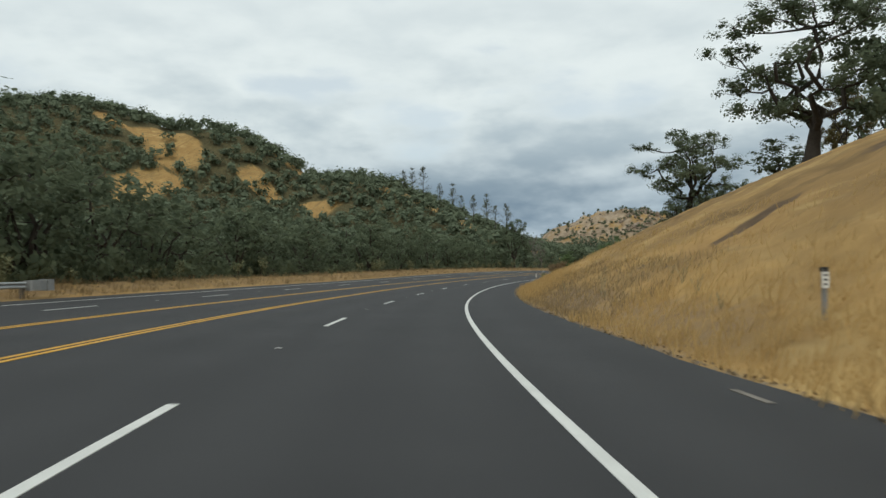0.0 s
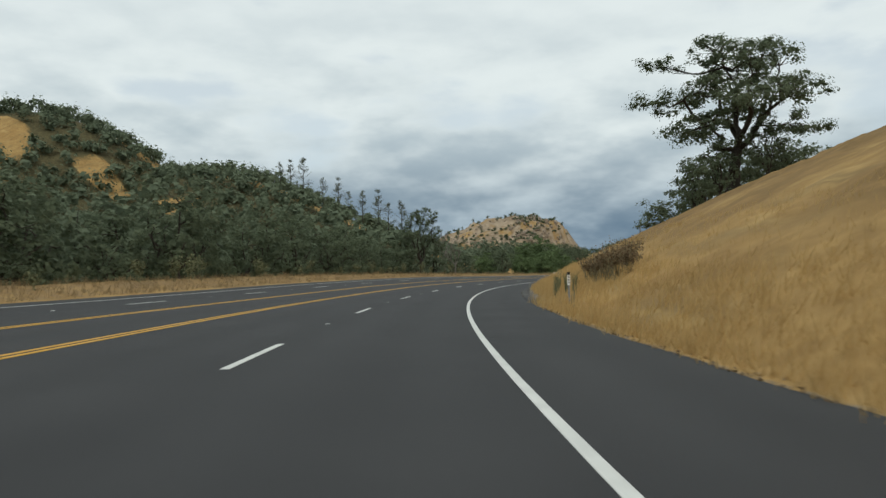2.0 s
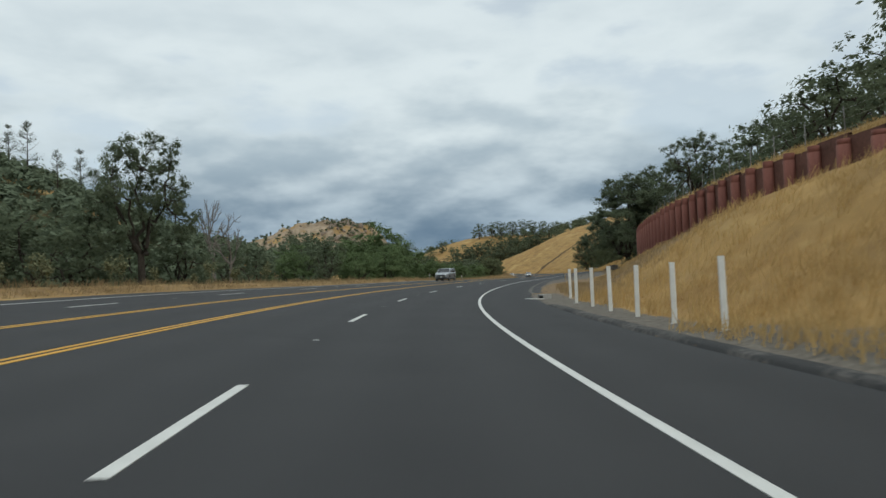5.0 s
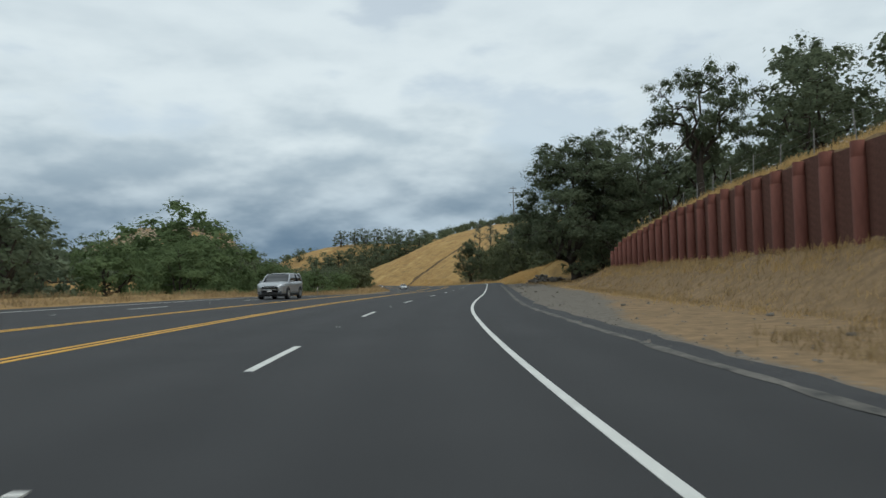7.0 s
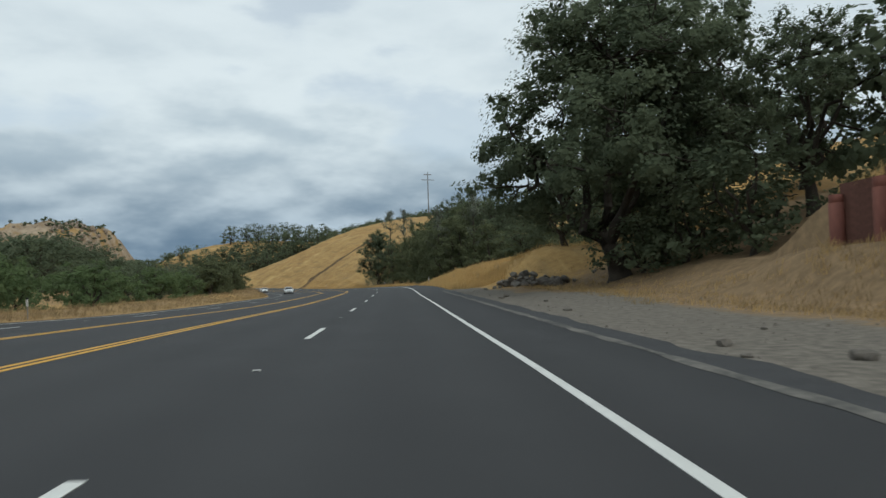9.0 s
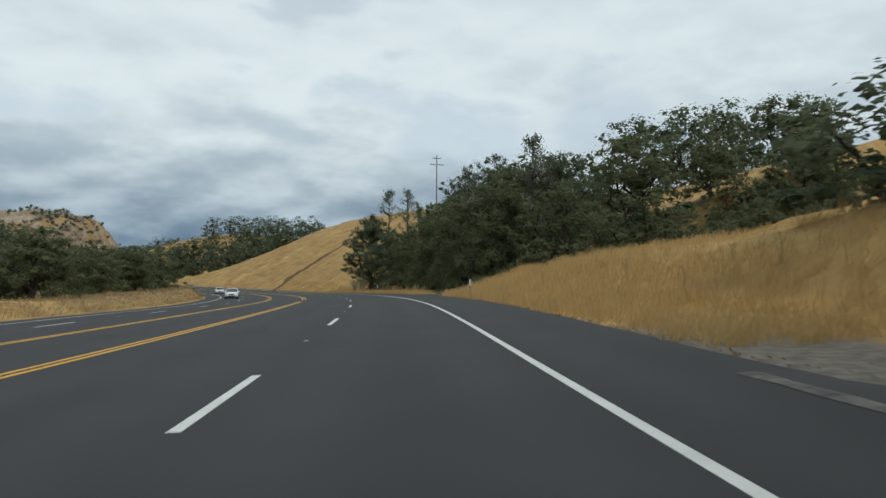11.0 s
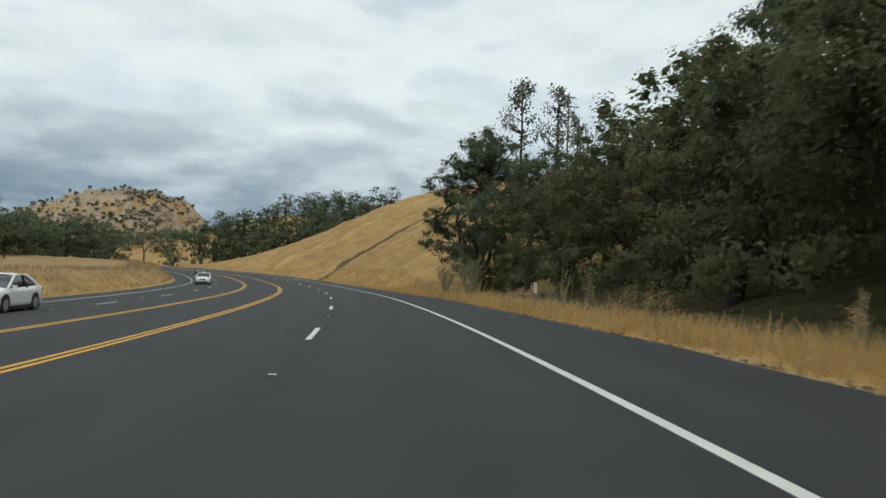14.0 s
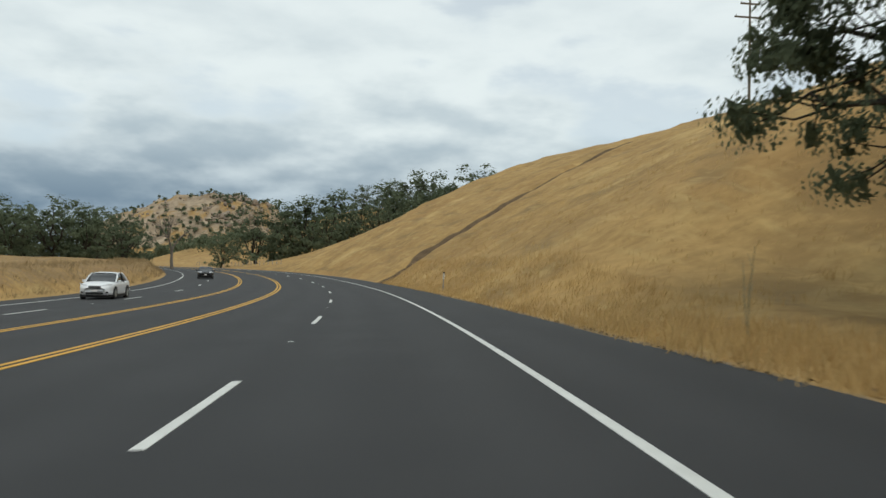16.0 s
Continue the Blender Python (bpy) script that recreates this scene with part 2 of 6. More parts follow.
M_LAG = material("weathered_lagging", (0.092, 0.043, 0.033), (0.190, 0.092, 0.070), 0.9, 0.9, bump=0.35, bump_scale=25)
M_POST = material("white_post", (0.55, 0.54, 0.50), (0.78, 0.77, 0.73), 2.5, 0.6)
M_BLACK = material("black_plastic", (0.012, 0.012, 0.012), (0.03, 0.03, 0.03), 3, 0.6)
M_GALV = material("galvanised_steel", (0.28, 0.29, 0.29), (0.46, 0.47, 0.46), 2, 0.5, metal=0.7)
M_FENCE = material("dull_steel_post", (0.16, 0.16, 0.155), (0.32, 0.32, 0.31), 2, 0.7, metal=0.2)
M_WOOD = material("weathered_wood", (0.08, 0.065, 0.05), (0.2, 0.17, 0.13), 2, 0.9)
M_CONC = material("concrete", (0.26, 0.25, 0.235), (0.45, 0.44, 0.41), 2, 0.85, bump=0.2)
M_DUST = material("pale_road_dust", (0.115, 0.102, 0.086), (0.25, 0.226, 0.194), 1.3, 0.95, fine=14, bump=0.4, bump_scale=30)
M_KERB = material("dusty_asphalt_kerb", (0.040, 0.040, 0.040), (0.20, 0.185, 0.165), 0.45, 0.9, fine=6, bump=0.4, bump_scale=40, ramp=(0.46, 0.72))
M_DRIFT = material("thin_dust_drift", (0.046, 0.046, 0.045), (0.185, 0.172, 0.150), 0.8, 0.95, fine=7, ramp=(0.38, 0.64))
M_CRAG = material("weathered_tan_crag", (0.15, 0.115, 0.085), (0.36, 0.29, 0.22), 0.2, 0.95, fine=1.5)
M_CLOD = material("brown_clods", (0.10, 0.072, 0.045), (0.24, 0.175, 0.11), 3, 0.95)
M_ROCK = material("grey_rock", (0.07, 0.062, 0.055), (0.25, 0.225, 0.19), 1.4, 0.9, bump=0.7, bump_scale=8)
M_SILVER = material("silver_car_paint", (0.42, 0.44, 0.46), (0.48, 0.50, 0.52), 0.5, 0.3, metal=0.6, spec=0.5)
M_CARWHITE = material("white_car_paint", (0.72, 0.73, 0.74), (0.78, 0.79, 0.80), 0.5, 0.3, spec=0.5)
M_CARDARK = material("dark_car_paint", (0.02, 0.021, 0.024), (0.03, 0.031, 0.035), 0.5, 0.25, spec=0.5)
M_GLASS = material("dark_car_glass", (0.012, 0.014, 0.016), (0.02, 0.022, 0.024), 1, 0.08, spec=0.6)
M_TYRE = material("tyre_rubber", (0.012, 0.012, 0.012), (0.028, 0.028, 0.028), 6, 0.85)
M_LAMP = material("headlamp_lens", (0.6, 0.62, 0.64), (0.75, 0.76, 0.78), 3, 0.15, spec=0.6)
M_RED = material("red_tail_lens", (0.20, 0.01, 0.01), (0.30, 0.02, 0.02), 3, 0.3)
# the ridge's blue is distance haze put into its surface colour
M_HAZE = material("haze_blue_ridge", (0.10, 0.15, 0.19), (0.15, 0.20, 0.24), 0.004, 1.0, fine=0.02, spec=0.0)


# ---- mesh helpers ----
def mesh_of(name, verts, quads, mat=None, smooth=False):
    """A mesh from arrays of places and four-cornered faces."""
    v, q = np.asarray(verts, np.float32).reshape(-1, 3), np.asarray(quads, np.int32).reshape(-1, 4)
    me = bpy.data.meshes.new(name)
    me.vertices.add(len(v))
    me.vertices.foreach_set("co", v.ravel())
    me.loops.add(q.size)
    me.loops.foreach_set("vertex_index", q.ravel())
    me.polygons.add(len(q))
    me.polygons.foreach_set("loop_start", np.arange(0, q.size, 4, dtype=np.int32))
    me.update(calc_edges=True)
    if mat:
        me.materials.append(mat)
    me.polygons.foreach_set("use_smooth", np.full(len(q), smooth))
    return me


def child(name, me, parent, label=""):
    ob = new(name, me)
    ob.parent = parent
    return tagged(ob, label)


def empty(name, m, label, category, group="", kind=""):
    ob = new(name)
    ob.empty_display_size = 0.2
    ob.matrix_basis = m
    return tagged(ob, label, category, group, kind)


class Build:
    """Gathers boxes, tubes and faces into one mesh."""

    def __init__(self):
        self.v, self.q, self.n = [], [], 0

    def add(self, verts, quads):
        verts = np.asarray(verts, float).reshape(-1, 3)
        self.v.append(verts)
        self.q.append(np.asarray(quads, int).reshape(-1, 4) + self.n)
        self.n += len(verts)
        return self

    def box(self, x0, x1, y0, y1, z0, z1, c=0.0):
        """A box; c cuts the upright edges off."""
        if c:
            ring = [(x0 + c, y0), (x1 - c, y0), (x1, y0 + c), (x1, y1 - c), (x1 - c, y1), (x0 + c, y1), (x0, y1 - c), (x0, y0 + c)]
        else:
            ring = [(x0, y0), (x1, y0), (x1, y1), (x0, y1)]
        return self.prism(ring, z0, z1)

    def prism(self, ring, z0, z1):
        n = len(ring)
        v = [(*p, z0) for p in ring] + [(*p, z1) for p in ring]
        q = [(i, (i + 1) % n, n + (i + 1) % n, n + i) for i in range(n)]
        for k in range(1, n - 2, 2):
            q += [(n, n + k, n + k + 1, n + k + 2 if k + 2 < n else n), (0, k + 2 if k + 2 < n else 0, k + 1, k)]
        return self.add(v, q)

    def tube(self, pts, radii, sides=6, caps=True):
        pts = np.asarray(pts, float)
        k = len(pts)
        d = np.gradient(pts, axis=0) if k > 2 else np.repeat([pts[1] - pts[0]], 2, 0)
        d /= np.linalg.norm(d, axis=1)[:, None] + 1e-9
        ref = np.where(np.abs(d[:, 2:3]) > 0.9, [[1.0, 0, 0]], [[0, 0, 1.0]])
        a = np.cross(d, ref)
        a /= np.linalg.norm(a, axis=1)[:, None] + 1e-9
        b = np.cross(d, a)
        w = np.arange(sides) * 2 * math.pi / sides
        ring = a[:, None] * np.cos(w)[None, :, None] + b[:, None] * np.sin(w)[None, :, None]
        v = pts[:, None] + ring * np.asarray(radii, float)[:, None, None]
        i, j = np.meshgrid(np.arange(k - 1), np.arange(sides), indexing="ij")
        q = np.stack([i * sides + j, i * sides + (j + 1) % sides, (i + 1) * sides + (j + 1) % sides, (i + 1) * sides + j], -1).reshape(-1, 4)
        self.add(v.reshape(-1, 3), q)
        if caps and sides in (4, 6):
            top = (k - 1) * sides + self.n - k * sides
            if sides == 6:
                self.q.append(np.array([[top, top + 1, top + 2, top + 3], [top, top + 3, top + 4, top + 5]]))
            else:
                self.q.append(np.array([[top, top + 1, top + 2, top + 3]]))
        return self

    def mesh(self, name, mat, smooth=False):
        return mesh_of(name, np.concatenate(self.v), np.concatenate(self.q), mat, smooth)


# ---- the road's line ----
STEP = 40.0
ROAD_X = [132.93, 102.23, 74.63, 50.98, 31.36, 16.23, 5.73, 0.92, 0.46, 0.0, -0.88, -4.62, -11.66, -21.69, -35.09, -52.45, -73.17, -96.93, -123.23, -149.93, -176.08]
ROAD_Y = [-264.64, -239.01, -210.02, -177.73, -142.86, -105.85, -67.29, -27.65, 12.34, 52.33, 92.31, 132.12, 171.49, 210.23, 247.96, 284.05, 318.3, 350.5, 380.63, 410.42, 440.68]
ROAD_Z = [1.14, 1.2, 0.85, 0.3, 0.09, 0.01, -0.08, -0.03, 0.01, 0.05, 0.24, 0.01, -0.31, -0.64, -0.64, -0.26, 0.1, 0.36, 0.51, 0.58, 0.63]
ROAD_BANK = [0.51, 0.45, 0.51, 1.02, 1.07, 2.09, 2.71, 1.59, 0.66, -1.83, -2.85, -2.95, -2.36, -1.64, -1.5, -1.17, -0.79, -0.45, -0.16, 0.02, 0.03]
S0, S1 = -70.0, 730.0


def glide(values, u):
    """Smooth interpolation along an even list."""
    v, u = np.asarray(values, float), np.asarray(u, float)
    i = np.clip(np.floor(u).astype(int), 0, len(v) - 2)
    g = np.gradient(v)
    f = u - i
    return v[i] * (1 + 2 * f) * (1 - f) ** 2 + g[i] * f * (1 - f) ** 2 + v[i + 1] * f * f * (3 - 2 * f) + g[i + 1] * f * f * (f - 1)


LINE_S = np.arange(S0, S1 + 0.1, 1.0)
LINE = np.stack([glide(r, (LINE_S - S0) / STEP) for r in (ROAD_X, ROAD_Y, ROAD_Z, ROAD_BANK)], 1)
AHEAD = np.gradient(LINE[:, :2], axis=0)
AHEAD /= np.linalg.norm(AHEAD, axis=1)[:, None]


def on_road(s, l, up=0.0):
    """World places at s metres along the road and l metres to the right of the driven lane's middle."""
    s, l = np.broadcast_arrays(np.asarray(s, float), np.asarray(l, float))
    c = [np.interp(s, LINE_S, LINE[:, k]) for k in range(4)]
    tx, ty = np.interp(s, LINE_S, AHEAD[:, 0]), np.interp(s, LINE_S, AHEAD[:, 1])
    return np.stack([c[0] + ty * l, c[1] - tx * l, c[2] - l * np.tan(np.radians(c[3])) + up], -1)


def road_sl(x, y):
    """The road's s and l of places in the plan."""
    x, y = np.asarray(x, float).ravel(), np.asarray(y, float).ravel()
    s, l = np.empty(len(x)), np.empty(len(x))
    for k in range(0, len(x), 8000):
        px, py = x[k:k + 8000], y[k:k + 8000]
        i = ((px[:, None] - LINE[None, ::2, 0]) ** 2 + (py[:, None] - LINE[None, ::2, 1]) ** 2).argmin(1) * 2
        dx, dy, t = px - LINE[i, 0], py - LINE[i, 1], AHEAD[i]
        s[k:k + 8000] = LINE_S[i] + dx * t[:, 0] + dy * t[:, 1]
        l[k:k + 8000] = dx * t[:, 1] - dy * t[:, 0]
    return s, l


def yaw_at(s):
    """The road's heading, in degrees, as a turn about z."""
    return math.degrees(math.atan2(-np.interp(s, LINE_S, AHEAD[:, 0]), np.interp(s, LINE_S, AHEAD[:, 1])))


def smooth(v, a, b):
    u = np.clip((np.asarray(v, float) - a) / (b - a), 0, 1)
    return u * u * (3 - 2 * u)


def wave(x, y, size, seed):
    """A cheap smooth unevenness, about -1 to 1."""
    r = np.random.RandomState(seed)
    total = 0
    for k in range(5):
        a, p = r.uniform(0, 6.28), r.uniform(0, 6.28, 2)
        f = 6.28 / size * r.uniform(0.6, 1.9)
        total = total + np.sin(f * (x * np.cos(a) + y * np.sin(a)) + p[0] + 1.3 * np.sin(0.6 * f * (y * np.cos(a) - x * np.sin(a)) + p[1]))
    return total / 3.2


# ---- the land ----
LEFT_EDGE, RIGHT_EDGE = -18.4, 4.6
WALL_L, WALL_S0, WALL_S1 = 15.0, 148.0, 263.0


def right_height(s, l):
    """Height of the land over the road's right edge."""
    d = np.maximum(l - 5.2, 0)
    knots = [-70, 0, 60, 120, 140, 155, 300, 330, 345, 356, 366, 380, 430, 455, 560, 640, 730]
    slope = np.interp(s, knots, [.54, .54, .50, .51, .52, .40, .30, .22, .16, .05, .05, .10, .20, .62, .64, .12, .05])
    top = np.interp(s, knots, [17, 17, 20, 17, 16, 16, 20, 18, 14, 8, 8, 14, 22, 27.2, 34, 6, 3])
    h = top * np.tanh(slope * d / top)
    # the bench in front of the retaining wall and the slope behind it
    foot = np.interp(s, [148, 160, 175, 190, 205, 263], [4.6, 4.2, 3.1, 2.4, 1.8, 1.7])
    flat = np.interp(s, [148, 165, 200, 263], [0.5, 0.8, 4.0, 4.5])
    front = foot * smooth(l, 5.0 + flat * 1.35, WALL_L - 0.5) + 0.02 * d
    crest = np.interp(s, [148, 160, 170, 235, 255, 263], [5.1, 5.65, 5.75, 5.45, 4.65, 3.6])
    back = crest + 16 * (1 - np.exp(-0.40 * np.maximum(l - WALL_L - 0.4, 0) / 16))
    step = np.where(l < WALL_L + 0.05, front, back)
    # past the wall: open gravel, a dirt bank, then a grass mound
    bank = smooth(s, 291, 304)
    open_ = 0.25 * smooth(l, 6, 9) + 1.5 * smooth(l, 11, 17) * (1 - bank) + 3.3 * smooth(l, 8.0, 13.5) * bank + 18 * (1 - np.exp(-0.36 * np.maximum(l - 17, 0) / 18))
    mound = 0.0 + 3.5 * np.tanh(0.42 * d / 3.5) + 16 * (1 - np.exp(-0.25 * np.maximum(l - 24, 0) / 16))
    gate = 13 + 20 * smooth(s, 344, 348) * (1 - smooth(s, 362, 368))
    woods = 0.25 * smooth(l, 5.5, 9) * (gate < 14) - 0.11 * smooth(gate, 20, 32) * smooth(l, 4.6, 4.9) + 34 * np.tanh(0.42 * np.maximum(l - gate, 0) / 34)
    k1, k2, k3 = smooth(s, 262, 268), smooth(s, 303, 320), smooth(s, 341, 349)
    k4 = smooth(s, 430, 462)
    k0 = smooth(s, 139, 148.5)
    early = (h * (1 - k0) + step * k0) * (1 - k1) + open_ * k1
    early = early * (1 - k2) + mound * k2
    early = early * (1 - k3) + woods * k3
    return early * (1 - k4) + h * k4


def left_height(s, l):
    d = np.maximum(LEFT_EDGE - 0.4 - l, 0)
    berm = np.interp(s, [-70, 60, 120, 180, 260, 330, 420, 560, 730], [.5, .6, .7, .5, .3, .6, 1.6, 1.8, .6])
    drop = np.interp(s, [-70, 200, 260, 330, 370, 420, 560, 640, 730], [-1.5, -1.2, -1.5, -0.5, 1.0, 1.9, 2.0, 1.0, 1.0])
    return berm * smooth(d, 0, 3.0) + (drop - berm) * smooth(d, 5, 14)


def far_hills(x, y):
    def hill(cx, cy, h, sx, sy, turn=0.0, p=1.0):
        c, n = math.cos(radians(turn)), math.sin(radians(turn))
        u, v = (x - cx) * c + (y - cy) * n, -(x - cx) * n + (y - cy) * c
        return h * np.exp(-((u / sx) ** 2 + (v / sy) ** 2) ** p)

    wooded = np.maximum(hill(-400, 0, 106, 190, 110, 40), hill(-255, 95, 54, 124, 64, -8, 1.2))
    wooded = np.maximum(wooded, hill(-316, 54, 88, 100, 78, 40))
    mid = np.maximum(hill(-150, 800, 28, 150, 170), hill(60, 880, 70, 230, 200))
    mid = np.maximum(mid, hill(-320, 700, 22, 130, 120)) + hill(-108, 578, 27, 125, 85)
    # a long back rising to a flat top that breaks off steeply at its end
    butte = np.interp(x + 8 * wave(x, y, 60, 73), [-1200, -950, -860, -815, -760, -700, -660, -610, -570, -550, -540, -526, -480, -400],
                      [0, 46, 73, 85, 96, 114, 118, 118, 111, 106, 90, 52, 22, 0]) * np.exp(-np.abs((y - 1400) / 165) ** 2.6)
    return wooded + mid + butte * (1 + 0.05 * wave(x, y, 95, 71) + 0.035 * wave(x, y, 45, 72))


def land(x, y):
    """Height of the land at places of the plan, with s and l."""
    shape = np.shape(x)
    x, y = np.ravel(x).astype(float), np.ravel(y).astype(float)
    s, l = road_sl(x, y)
    sc = np.clip(s, S0, S1)
    edge = on_road(sc, np.clip(l, LEFT_EDGE - 0.4, RIGHT_EDGE + 0.5))[:, 2]
    lc = np.minimum(l, 130)
    right, left = right_height(sc, lc), left_height(sc, l)
    rough = 0.10 * wave(x, y, 3.5, 3) + 0.055 * wave(x, y, 1.5, 9) * (s < 162) + 0.35 * wave(x, y, 17, 4) * smooth(np.abs(l + 6.5), 18, 45)
    off = smooth(l, 5.0, 8.0) * (1 - 0.7 * smooth(s, 176, 200) * (1 - smooth(s, 285, 300)) * (1 - smooth(l, 10, 13))) + smooth(-l, 18.4, 21)
    h = edge + np.where(l > 0, right, left) + rough * off
    h = h - 0.9 * np.exp(-(near_gully(x, y) / 1.3) ** 2) - 0.10 * scar(x, y)
    h = h + far_hills(x, y) * smooth(np.abs(l), 35, 120)
    return h.reshape(shape), s.reshape(shape), l.reshape(shape)


def scar(x, y):
    """Where the first slope has slipped: a short dark break in the grass, and a fainter one above it."""
    total = 0
    for cx, cy, dx, dy, long, wide, deep in ((74.15, -191.4, 0.32, 0.95, 2.2, 0.72, 1.15), (77.4, -183.9, 0.38, 0.92, 3.0, 0.8, 0.6)):
        u, v = (x - cx) * dx + (y - cy) * dy, (x - cx) * dy - (y - cy) * dx
        total = total + deep * np.exp(-(u / long) ** 4 - ((v - 0.12 * np.sin(2.1 * u)) / wide) ** 2)
    return total


def height(x, y):
    return float(land(np.array([x]), np.array([y]))[0][0])


BALD = ((-273, -8, 15, 20), (-302, 22, 29, 14), (-253, 46, 12, 8), (-207, 51, 12, 7), (-342, 8, 11, 6))
GULLY = ((-35.0, 261.0), (-31.5, 267.0), (-26.5, 269.0), (-21.5, 274.5), (-17.0, 277.5), (-12.0, 284.5), (-8.0, 287.0))


def near_gully(x, y):
    """How far places of the plan lie from the washed-out channel on the slope."""
    best = np.full(np.shape(x), 1e9)
    for (ax, ay), (bx, by) in zip(GULLY, GULLY[1:]):
        t = np.clip(((x - ax) * (bx - ax) + (y - ay) * (by - ay)) / ((bx - ax) ** 2 + (by - ay) ** 2), 0, 1)
        best = np.minimum(best, np.hypot(x - ax - t * (bx - ax), y - ay - t * (by - ay)))
    return best


def build_land():
    ls = np.concatenate([np.arange(-400, -104, 13.0), [-90, -78, -68, -60, -53, -47, -42, -38, -34.5, -31, -28.5, -26,
                          -24, -22.5, -21.2, -20.2, -19.3, -18.6, -18.1, -17.6, -12, 0, 4.2, 4.7, 5.0, 5.3, 5.6, 6.0, 6.5, 7.0, 7.5, 8, 8.5, 9, 9.5, 10, 10.6,
                          11.2, 11.8, 12.4, 13, 13.6, 14.2, 14.95, 15.15, 15.6], np.arange(16.2, 30, 0.8), np.arange(30, 60, 1.4), np.arange(60, 132, 5.0)])
    ss = np.concatenate([np.arange(S0, -4, 3.0), np.arange(-4, 160, 0.9), np.arange(160, 430, 1.6), np.arange(430, 520, 1.1), np.arange(520, 560, 2.0), np.arange(560, S1 + 1, 4.0)])
    S, Lm = np.meshgrid(ss, ls, indexing="ij")
    P = on_road(S, Lm)
    H, s, l = land(P[..., 0], P[..., 1])
    # under the road the sheet lies a little lower than the paving
    under = (Lm > LEFT_EDGE + 0.1) & (Lm < RIGHT_EDGE - 0.1)
    H = np.where(under, P[..., 2] - 0.25, H)
    # the step of the retaining wall belongs to the wall's own line
    a, b = S.shape
    near = np.stack([P[..., 0], P[..., 1], H], -1).reshape(-1, 3)
    i, j = np.meshgrid(np.arange(a - 1), np.arange(b - 1), indexing="ij")
    q1 = np.stack([i * b + j, i * b + j + 1, (i + 1) * b + j + 1, (i + 1) * b + j], -1).reshape(-1, 4)
    # the far sheet, out to the horizon
    gx = np.concatenate([[-4800, -3600, -2700, -2100, -1700, -1400], np.arange(-1200, -770, 22.0), np.arange(-770, -500, 9.0), np.arange(-500, 700, 22.0), [760, 900, 1200, 1700, 2600, 4800]])
    gy = np.concatenate([[-4800, -2600, -1500, -900, -600], np.arange(-460, 1220, 22.0), np.arange(1220, 1430, 10.0), np.arange(1430, 1800, 22.0), [1900, 2100, 2500, 3200, 4200, 5500]])
    X, Y = np.meshgrid(gx, gy, indexing="ij")
    H2, s2, l2 = land(X, Y)
    inside = (s2 > S0 - 5) & (s2 < S1 + 5) & (l2 > -330) & (l2 < 112)
    H2 = np.where(inside, H2 - 6, H2)
    c, d = X.shape
    far = np.stack([X, Y, H2], -1).reshape(-1, 3)
    i, j = np.meshgrid(np.arange(c - 1), np.arange(d - 1), indexing="ij")
    q2 = np.stack([i * d + j, (i + 1) * d + j, (i + 1) * d + j + 1, i * d + j + 1], -1).reshape(-1, 4)
    v = np.concatenate([near, far])
    me = mesh_of("ground", v, np.concatenate([q1, q2 + len(near)]), M_GROUND, True)
    sa, la = np.concatenate([S.ravel(), s2.ravel()]), np.concatenate([Lm.ravel(), l2.ravel()])
    xa, ya = v[:, 0], v[:, 1]
    turnout = smooth(sa, 160, 180) * (1 - smooth(sa, 296, 318))
    gravel = smooth(sa, 172, 204) * (1 - smooth(sa, 296, 318)) * (1 - smooth(la, 4.9 + 2.5 * smooth(sa, 200, 232) - 1.5 * smooth(sa, 272, 284), 6.4 + 5.6 * smooth(sa, 200, 232) - 3 * smooth(sa, 272, 284) + (0.3 + 1.1 * smooth(sa, 200, 232)) * wave(sa, sa * 0, 14, 33))) * 0.92 * (la > 0)
    gravel = np.maximum(gravel, (la > 0) * (1 - smooth(la, 4.6, 5.0)) * 0.55)
    apron = smooth(sa, 82, 90) * (1 - smooth(sa, 172, 184)) * (la > 4)
    wide = 0.9 * smooth(sa, 118, 150) + 0.15 * wave(sa, sa * 0, 7, 34)
    gravel = np.maximum(gravel, apron * (1 - smooth(la, 5.15 + wide, 5.75 + wide)))
    gravel = np.maximum(gravel, (la < 0) * (1 - smooth(-la, 18.0, 19.2)) * 0.8)
    dirt = turnout * smooth(la, 4.3, 5.0) * (1 + 0.12 * smooth(sa, 150, 165)) * (1.0 - 0.25 * smooth(sa, 186, 200)) * (1 - 0.75 * smooth(sa, 286, 298)) * (la < 40) * (1 - 0.06 * np.exp(-((la - 10.6) / 1.6) ** 2))
    dirt = np.maximum(dirt, smooth(sa, 346, 350) * (1 - smooth(sa, 358, 366)) * (la > 4) * 0.8)
    dirt = np.maximum(dirt, (smooth(sa, 330, 350) * smooth(-la, 18.8, 20.5) * (1 - smooth(-la, 60, 80))) * 0.5)
    dirt = np.maximum(dirt, 0.5 * smooth(-la, 18.6, 19.4) * (1 - smooth(-la, 22.5, 25)) * (1 - smooth(sa, 320, 340)))
    litter = (smooth(-la, 22.5, 27) * (1 - smooth(sa, 318, 345)))
    litter = np.maximum(litter, smooth(sa, 360, 370) * (1 - smooth(sa, 414, 432)) * smooth(la, 6.3, 8.5) * (1 - smooth(la, 30, 50)))
    crag = (ya > 1150) * smooth(far_hills(xa, ya), 15, 50) * (0.12 + 0.3 * wave(xa, ya, 38, 75) + 0.5 * smooth(xa, -620, -550))
    # bare rock, spread over the whole far hill to paint its haze too
    stone = (ya > 1150) * smooth(far_hills(xa, ya), 8, 30) * (0.60 + 0.2 * wave(xa, ya, 70, 77))
